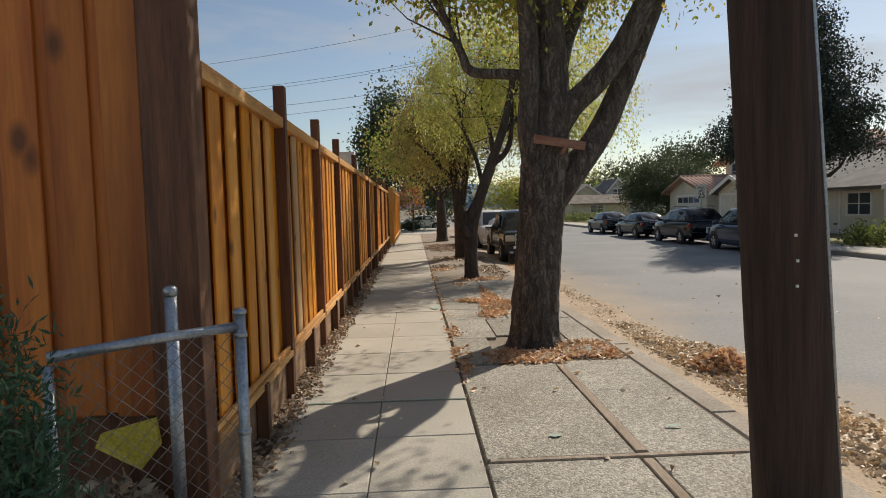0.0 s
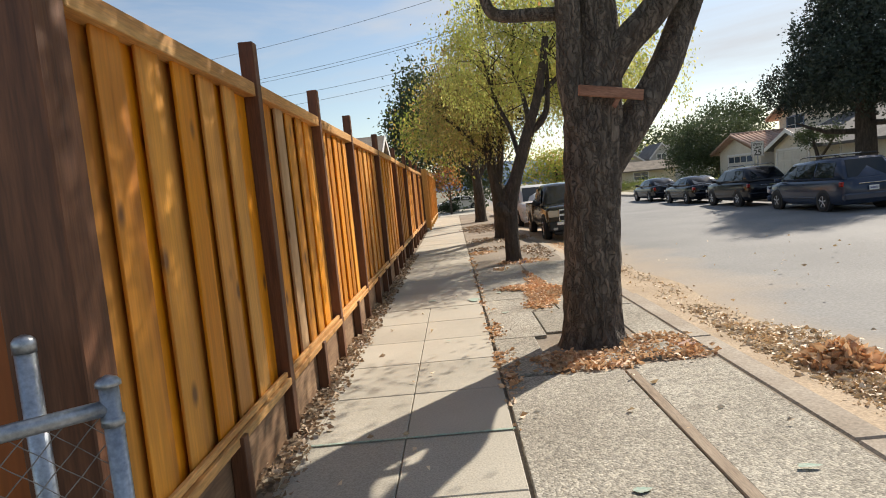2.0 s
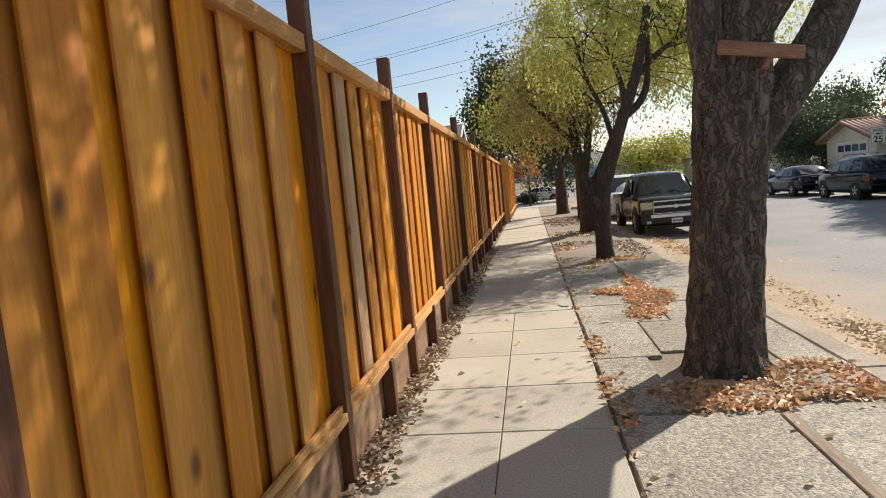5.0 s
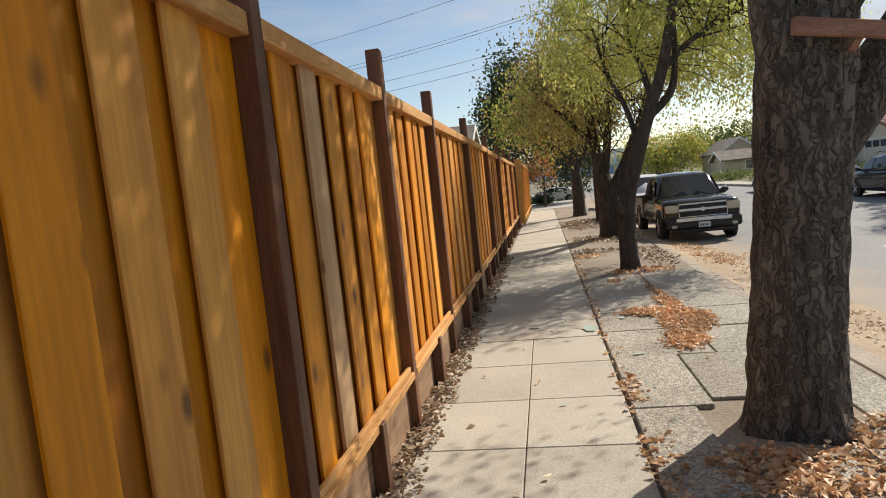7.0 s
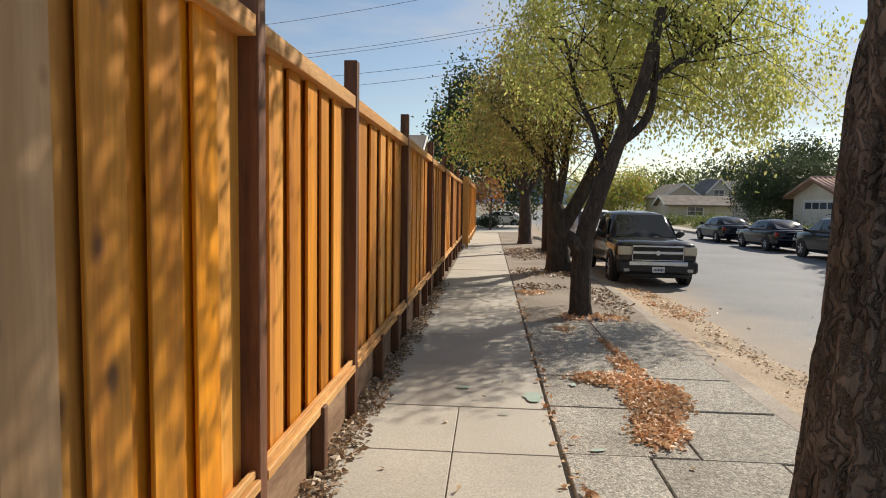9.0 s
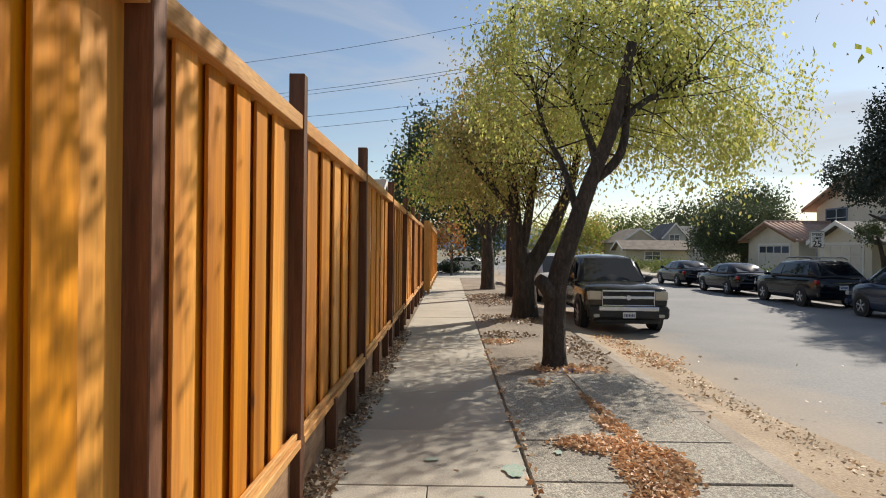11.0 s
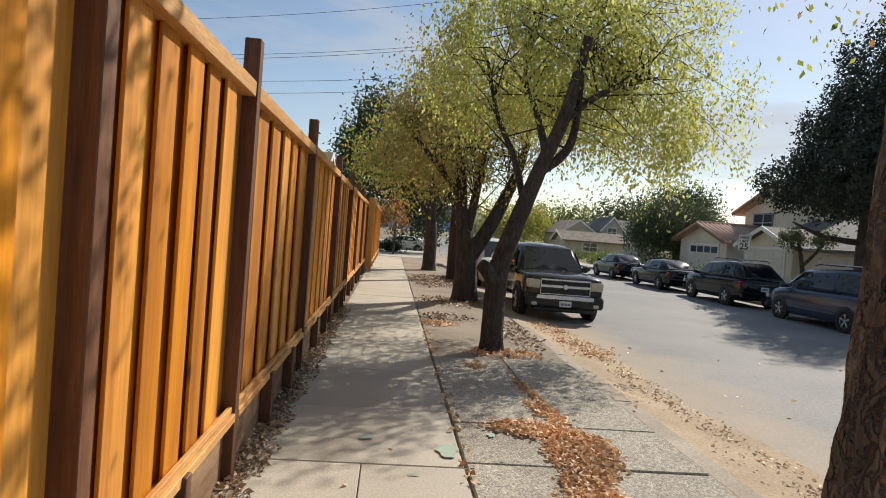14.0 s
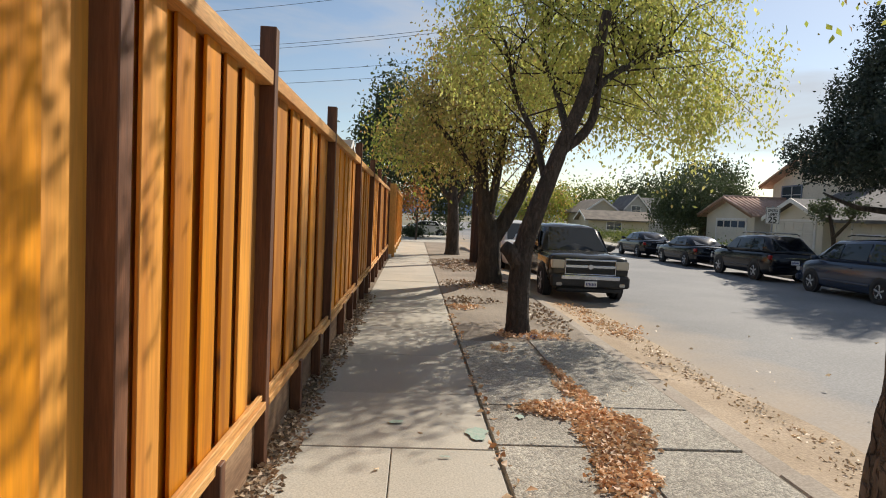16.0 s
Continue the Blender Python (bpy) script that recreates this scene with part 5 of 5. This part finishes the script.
tree("street_tree", "smaller leaning street tree with yellow-green drooping leaves",
     [([(1.56, 12.42, -0.1), (1.55, 12.42, 0.4), (1.56, 12.42, 0.9), (1.62, 12.42, 1.3), (1.82, 12.42, 1.92), (2.06, 12.42, 2.6), (2.32, 12.42, 3.3), (2.55, 12.4, 4.35)], [0.165, 0.148, 0.14, 0.135, 0.115, 0.10, 0.088, 0.065]),
      ([(1.52, 12.38, 0.95), (1.40, 12.36, 1.10), (1.31, 12.34, 1.17)], [0.12, 0.10, 0.085]),
      ([(2.05, 12.44, 2.5), (2.35, 12.5, 2.75), (2.50, 12.55, 3.1), (2.56, 12.6, 3.9)], [0.07, 0.065, 0.055, 0.03]),
      ([(1.85, 12.4, 2.0), (1.75, 12.9, 2.7), (1.55, 13.5, 3.4), (1.4, 13.9, 4.3)], [0.05, 0.045, 0.035, 0.02]),
      ([(2.3, 12.4, 3.2), (2.9, 12.9, 3.7), (3.6, 13.5, 4.1), (4.4, 14.1, 4.4)], [0.06, 0.045, 0.028, 0.012]),
      ([(2.1, 12.5, 2.8), (2.1, 13.2, 3.4), (2.0, 13.9, 4.2), (2.2, 14.4, 5.3)], [0.06, 0.045, 0.028, 0.012]),
      ([(2.35, 12.4, 3.4), (2.7, 13.2, 4.2), (3.2, 14.0, 5.2), (3.4, 14.4, 5.9)], [0.05, 0.04, 0.025, 0.01])],
     [(1.5, 13.9, 4.3, 1.1, 1.2, 1.4), (2.9, 14.0, 4.9, 1.5, 1.3, 1.4), (4.1, 14.2, 4.0, 1.25, 1.2, 1.2), (3.3, 13.6, 3.4, 0.95, 0.8, 0.75), (2.4, 15.0, 5.9, 1.4, 1.0, 0.9), (5.2, 14.3, 3.7, 0.85, 0.8, 1.0), (2.9, 12.5, 4.1, 0.9, 0.35, 0.7), (2.0, 12.5, 3.7, 0.55, 0.3, 0.5), (3.6, 12.9, 2.9, 0.6, 0.4, 0.4), (4.3, 13.6, 2.9, 0.7, 0.5, 0.45), (0.9, 13.9, 4.3, 0.5, 0.8, 0.9), (3.6, 15.9, 4.3, 1.5, 1.3, 1.0), (2.6, 13.2, 4.2, 0.9, 0.5, 0.8), (4.2, 14.0, 5.3, 1.1, 1.0, 0.8)],
     560, 82, 0.17, LEAF_YG, 0.068, None, BARK_DARK, 2, 32, 0.07, 0.2, 0.9)
tree("street_tree", "thick forked street tree with olive leaves turning brown",
     [([(1.90, 18.6, -0.1), (1.88, 18.6, 0.6), (1.85, 18.6, 1.2), (1.70, 18.6, 1.9), (1.6, 18.6, 2.8), (1.4, 18.5, 4.2)], [0.32, 0.27, 0.245, 0.15, 0.125, 0.06]),
      ([(1.92, 18.6, 1.0), (2.3, 18.6, 1.65), (2.6, 18.6, 2.3), (3.0, 18.7, 3.3), (3.2, 18.8, 4.5)], [0.2, 0.17, 0.15, 0.1, 0.05]),
      ([(1.8, 18.6, 1.4), (1.95, 18.5, 2.4), (2.1, 18.4, 3.6)], [0.12, 0.1, 0.05]),
      ([(1.65, 18.6, 2.4), (0.8, 18.4, 3.3), (0.1, 18.2, 4.0)], [0.08, 0.06, 0.03])],
     [(0.9, 18.5, 3.7, 1.4, 1.7, 1.2), (1.6, 18.6, 4.9, 1.8, 1.8, 1.2), (3.0, 18.6, 4.2, 1.2, 1.5, 1.2), (0.0, 18.3, 3.2, 0.7, 1.0, 0.6), (2.2, 18.4, 3.0, 1.0, 0.9, 0.5)],
     400, 60, 0.20, LEAF_OLIVE, 0.085, None, BARK_DARK, 3, 28, 0.06, 0.25, 0.8)
tree("street_tree", "shaded street tree farther along the verge",
     [([(1.65, 29.0, -0.1), (1.65, 29.0, 1.2), (1.6, 29.0, 2.2), (1.5, 29.0, 4.0)], [0.28, 0.24, 0.2, 0.1]),
      ([(1.62, 29.0, 1.9), (2.2, 29.1, 2.9), (2.6, 29.2, 4.2)], [0.13, 0.1, 0.05]), ([(1.6, 29.0, 2.0), (0.9, 29.0, 3.0), (0.4, 29, 4.2)], [0.12, 0.09, 0.05])],
     [(0.5, 29.0, 4.6, 2.2, 2.2, 1.8), (2.0, 29.2, 5.0, 2.2, 2.4, 1.8), (-0.9, 28.6, 4.0, 1.0, 1.4, 1.0)],
     240, 30, 0.32, LEAF_G, 0.16, None, BARK_DARK, 4, 16, 0.05, 0.2, 0.6, True, 0.2)
# dark evergreens behind the fence end
tree("evergreen_tree", "tall dark evergreen behind the fence", [([(-2.6, 45, -0.2), (-2.6, 45, 4), (-2.5, 45, 9)], [0.4, 0.3, 0.1])],
     # last blob is added: dark leaves stand in for shade under the street trees
     [(-2.2, 45, 5.0, 2.0, 2.2, 2.8), (-1.3, 45, 8.0, 1.7, 1.9, 2.3), (0.6, 46, 6.0, 2.4, 2.2, 2.8), (-3.0, 44, 6.2, 0.9, 1.2, 1.0), (2.2, 47, 3.6, 2.4, 2.0, 2.6)],
     800, 26, 0.45, LEAF_DARK, 0.28, None, BARK_DARK, 5, 10, 0.03, 0.1, 0.3, False, 0.6)
tree("maple_tree", "small maple with orange-red autumn leaves", [([(0.25, 42, -0.2), (0.28, 42, 1.0), (0.3, 42, 2.0)], [0.07, 0.06, 0.03])],
     [(0.2, 42, 2.4, 1.0, 1.0, 0.8), (-0.7, 42.5, 2.3, 0.8, 0.8, 0.8)], 70, 26, 0.25, LEAF_RED, 0.16, None, BARK_DARK, 6, 8, 0.03, 0.1, 0.4, False, 0.5)
# across the street
tree("cedar_tree", "big dark blue-green cedar with sweeping tiers", [([(16.4, 24.4, -0.1), (16.4, 24.4, 3), (16.5, 24.4, 7), (16.5, 24.4, 10.5)], [0.42, 0.34, 0.2, 0.04]),
      ([(16.4, 24.4, 2.3), (15.2, 24.9, 2.4), (14.4, 25.6, 2.9)], [0.13, 0.09, 0.03]), ([(16.4, 24.4, 2.6), (16.6, 22.6, 2.5), (16.4, 21.4, 3.1)], [0.12, 0.08, 0.03])],
     [(16.4, 24.4, 3.9, 2.9, 3.4, 0.75), (16.4, 24.4, 5.0, 2.9, 3.3, 0.8), (16.4, 24.4, 6.2, 2.5, 2.8, 0.8), (16.5, 24.4, 7.4, 2.0, 2.3, 0.8), (16.5, 24.4, 8.6, 1.5, 1.6, 0.8), (16.5, 24.4, 9.8, 0.8, 0.9, 0.7), (14.6, 26.4, 4.4, 1.2, 1.6, 0.7)],
     1300, 50, 0.17, LEAF_CONIFER, 0.13, None, BARK_DARK, 7, 14, 0.05, 0.2, 0.25, False, 0.4)
tree("round_tree", "dense rounded dark green tree by the houses", [([(20.6, 48, -0.1), (20.6, 48, 1.5), (20.6, 48, 3)], [0.3, 0.25, 0.15])],
     [(20.2, 48, 3.2, 3.2, 3.0, 1.9), (18.3, 47.6, 2.2, 1.8, 2.0, 1.4), (22.4, 48.6, 3.1, 2.0, 2.4, 1.6)], 900, 32, 0.26, LEAF_DARK, 0.16, None, BARK_DARK, 8, 10, 0.03, 0.1, 0.3, False, 0.5)
tree("round_tree", "mid-green broadleaf tree beyond the houses", [([(14, 82, -0.1), (14, 82, 2), (14, 82, 4)], [0.3, 0.25, 0.15])],
     [(13, 82, 3.0, 4.5, 3, 2.4), (17, 84, 3.4, 4, 3, 2.2)], 320, 24, 0.5, LEAF_G, 0.35, None, BARK_DARK, 9, 8, 0.03, 0.1, 0.3, False, 0.5)
tree("round_tree", "bright green tree behind the far houses", [([(34, 110, -0.1), (34, 110, 3)], [0.3, 0.25])],
     [(33, 110, 5.0, 6, 4, 2.4), (26, 112, 4.5, 5, 4, 2.6), (44, 112, 5, 6, 4, 3)], 300, 24, 0.7, LEAF_SHRUB, 0.5, None, BARK_DARK, 10, 8, 0.03, 0.1, 0.3, False, 0.5)
tree("round_tree", "dark trees on the skyline behind the houses", [([(42, 85, -0.1), (42, 85, 4)], [0.4, 0.3])],
     [(38, 85, 7.2, 5, 4, 2.6), (30, 84, 5.6, 4, 3, 1.8)], 300, 24, 0.6, LEAF_DARK, 0.4, None, BARK_DARK, 12, 8, 0.03, 0.1, 0.3, False, 0.5)
tree("ornamental_tree", "cloud-pruned small pine with two leafy pads", [([(17.2, 28.8, -0.1), (17.1, 28.8, 1.2), (17.0, 29.0, 2.2)], [0.11, 0.09, 0.06]), ([(17.1, 28.8, 1.3), (17.1, 28.0, 1.9), (17.1, 27.6, 2.3)], [0.07, 0.06, 0.04])],
     [(17.0, 29.4, 2.4, 0.6, 0.65, 0.32), (17.1, 27.7, 2.45, 0.45, 0.5, 0.28)], 90, 34, 0.10, LEAF_DARK, 0.10, None, BARK_DARK, 13, 10, 0.05, 0.1, 0.2, False, 0.3)
for i, (x, y, r, h, mt) in enumerate(((16.0, 50, 1.4, 0.75, LEAF_SHRUB), (17.2, 54, 1.6, 0.9, LEAF_SHRUB), (15.6, 58, 1.5, 0.8, LEAF_SHRUB), (18.5, 45, 1.2, 0.8, LEAF_DARK), (15.9, 32.2, 0.8, 0.5, PINKFLOWER), (16.0, 19.0, 1.2, 0.45, LEAF_SHRUB), (16.2, 15.5, 1.4, 0.5, LEAF_SHRUB), (0.1, 46, 0.8, 0.55, LEAF_DARK), (15.8, 35.5, 0.8, 0.5, LEAF_SHRUB), (25, 62, 2.2, 1.1, LEAF_DARK))):
    rng = np.random.default_rng(40 + i)
    C, D, K = crown_points([(x, y, h * 0.5, r, r, h * 0.5)], 70, 26, 0.13, rng, -0.3)
    C[:, 2] = np.abs(C[:, 2])
    b = thing("shrub", "low rounded garden shrub in a front yard", "shrub", None, "front yard shrubs")
    put("foliage", leaf_mesh("foliage", C, D, 0.14, mt, rng), b)
    V, F = tube([(x, y, -0.1), (x, y, h * 0.6)], [0.05, 0.03], 6)
    put("stem", mesh_of("stem", V, F, BARK_DARK), b)
# feathery bush at the gate
rng = np.random.default_rng(77)
C, D, K = crown_points([(-1.04, 0.48, 0.85, 0.17, 0.20, 0.42), (-1.06, 0.55, 0.35, 0.2, 0.22, 0.35)], 170, 44, 0.055, rng, -0.4)
b = thing("bush", "feathery dark green bush growing through the gate", "bush")
put("foliage", leaf_mesh("foliage", C, D, 0.05, BUSHGREEN, rng, 0.22), b)
V, F = join([tube([(-1.05 + 0.02 * k, 0.52, -0.1), (-1.05 + 0.04 * k, 0.5, 0.4), (-1.05 + 0.06 * k, 0.48, 0.95)], [0.010, 0.008, 0.004], 6) for k in range(-2, 3)])
put("stems", mesh_of("stems", V, F, BARK_DARK), b)

# plank wedged across the big tree
pl = put("plank", box("plank", -0.30, 0.30, -0.02, 0.02, -0.045, 0.045, PLANK, 0.004), None, pose(1.90, 5.275, 2.255, 0, 7.5, 12))
tagged(pl, "short reddish plank nailed across the tree trunk", "plank")
ck = put("wood_scrap", box("wood_scrap", -0.02, 0.02, -0.01, 0.01, -0.07, 0.05, PLANK, 0.003), None, pose(1.96, 5.31, 2.19, 0, 35, 12))
tagged(ck, "small splintered wood scrap under the plank", "wood scrap")


# ---------- leaf litter ----------
def litter(label, polys, count, z, material, size, seed, pile=0.0):
    """Fallen leaves over ellipses (x, y, rx, ry, turn)."""
    rng = np.random.default_rng(seed)
    C = []
    area = np.array([p[2] * p[3] for p in polys])
    for p, s in zip(polys, area / area.sum()):
        m = int(count * s)
        t, r = rng.uniform(0, 2 * np.pi, m), np.sqrt(rng.uniform(0, 1, m)) * rng.normal(1, 0.12, m)
        x, y = np.cos(t) * r * p[2], np.sin(t) * r * p[3]
        a = radians(p[4])
        h = z + rng.uniform(0, 0.03, m) + pile * np.clip(1 - r, 0, 1) ** 0.7 * rng.uniform(0.2, 1, m)
        C.append(np.stack([p[0] + x * np.cos(a) - y * np.sin(a), p[1] + x * np.sin(a) + y * np.cos(a), h], 1))
    C = np.concatenate(C)
    D = rng.normal(size=C.shape)
    D[:, 2] *= 0.2 + (0.6 if pile else 0)
    ob = put("leaf_litter", leaf_mesh("leaf_litter", C, D, size, material, rng, 0.6, 0.5))
    return tagged(ob, label, "leaves", "", "stuff")


litter("orange-brown fallen leaves round the foot of the tree", [(1.55, 4.88, 0.55, 0.26, 12), (2.15, 5.25, 0.30, 0.35, 0), (1.25, 5.0, 0.30, 0.20, 0), (2.2, 4.95, 0.28, 0.22, 0)], 1700, 0.008, LITTER, 0.058, 21)
litter("drift of orange-brown leaves on the aggregate verge", [(1.35, 8.95, 0.36, 0.20, -8), (1.62, 8.45, 0.27, 0.50, -8), (1.60, 9.45, 0.09, 0.38, 12), (1.45, 7.7, 0.20, 0.40, -14), (1.6, 10.2, 0.04, 0.5, 4)], 3200, 0.010, LITTER, 0.050, 22)
litter("pale dry leaves filling the gutter", [(2.95, y, 0.32, 0.8, 0) for y in (0.5, 1.5, 2.5, 3.5, 4.5, 5.5, 6.5)] + [(3.35, y, 0.45, 0.8, 0) for y in (2.6, 3.6, 4.4, 5.2)] + [(2.85, y, 0.14, 0.7, 0) for y in (7.5, 8.6)], 7600, ROAD_Z + 0.03, LITTER_PALE, 0.062, 23)
litter("thin line of brown leaves along the kerb", [(2.74, y, 0.08, 0.7, 0) for y in (9.2, 10.4, 11.6, 12.6)] + [(3.2, 13.5, 0.45, 0.8, 0), (3.0, 15.2, 0.4, 0.9, 0)], 750, ROAD_Z + 0.05, LITTER, 0.055, 35)
litter("pale leaf scraps strewn over the gutter dust", [(3.1, y, 0.42, 0.9, 0) for y in (6.5, 7.6, 8.8, 10, 11.2, 12.4, 13.6, 14.8)], 2200, ROAD_Z + 0.02, LITTER_PALE, 0.04, 34)
litter("raked heap of brown leaves in the gutter", [(3.36, 4.55, 0.27, 0.24, 0)], 900, ROAD_Z + 0.01, LITTER, 0.10, 24, 0.20)
litter("dry leaves and twigs at the foot of the fence", [(-0.70, y, 0.13, 0.45, 0) for y in np.arange(1.6, 16, 0.8)], 3000, 0.006, LITTER_DARK, 0.05, 25)
litter("brown leaves over the shaded soil of the verge", [(1.2, 15.5, 0.5, 0.5, 0), (1.7, 18.2, 0.9, 1.0, 0), (1.5, 24, 0.8, 2.4, 0), (2.2, 14, 0.3, 1.6, 0)], 2000, -0.006, LITTER_DARK, 0.07, 26)
litter("leaves caught along the sidewalk edge", [(0.72, y, 0.05, 0.4, 0) for y in np.arange(3.8, 14, 0.75)] + [(0.78, 4.9, 0.08, 0.55, 0), (0.78, 6.3, 0.07, 0.35, 0)] * 8, 420, 0.004, LITTER, 0.06, 27)
litter("scattered single leaves on the pavement", [(1.4, 4.0, 1.2, 3.0, 0), (0, 6, 0.6, 5, 0), (1.6, 8.5, 0.9, 2.2, 0), (5, 8, 2.5, 6, 0)], 130, 0.008, LITTER_PALE, 0.06, 28)
litter("orange-brown leaves round the smaller tree foot", [(1.66, 12.25, 0.45, 0.28, 0), (1.9, 12.2, 0.3, 0.2, 0), (1.0, 14.6, 0.3, 0.25, 0), (1.2, 11.3, 0.12, 0.2, 0)], 750, 0.0, LITTER, 0.06, 33)
litter("heap of dry brush and dead leaves behind the gate", [(-1.15, 1.42, 0.32, 0.20, 0)], 1500, 0.0, LITTER_DARK, 0.07, 31, 0.36)
for x, y, w, mt, nm, lb in ((1.72, 12.1, 0.10, BLUEPL, "wrapper", "crushed blue wrapper by the tree foot"), (1.60, 12.08, 0.06, TRIMWHITE, "paper_scrap", "white paper scrap by the tree foot"), (1.95, 12.05, 0.08, TRIMWHITE, "paper_scrap", "white paper scrap on the verge"), (2.6, 1.9, 0.07, BLUEPL, "wrapper", "small blue wrapper on the kerb")):
    tagged(put(nm, mesh_of(nm, [(-w, -w * .6, 0), (w, -w * .5, 0.01), (w * .8, w * .6, 0.03), (-w * .7, w * .5, 0.02), (0, 0, 0.05), (-w, -w * .6, -.01), (w, -w * .5, 0), (w * .8, w * .6, 0.02), (-w * .7, w * .5, 0.01)], [(0, 1, 4), (1, 2, 4), (2, 3, 4), (3, 0, 4), (8, 7, 6, 5), (0, 5, 6, 1), (1, 6, 7, 2), (2, 7, 8, 3), (3, 8, 5, 0)], mt), None, pose(x, y, 0.015 if y < 5 else -0.01)), lb, "litter")
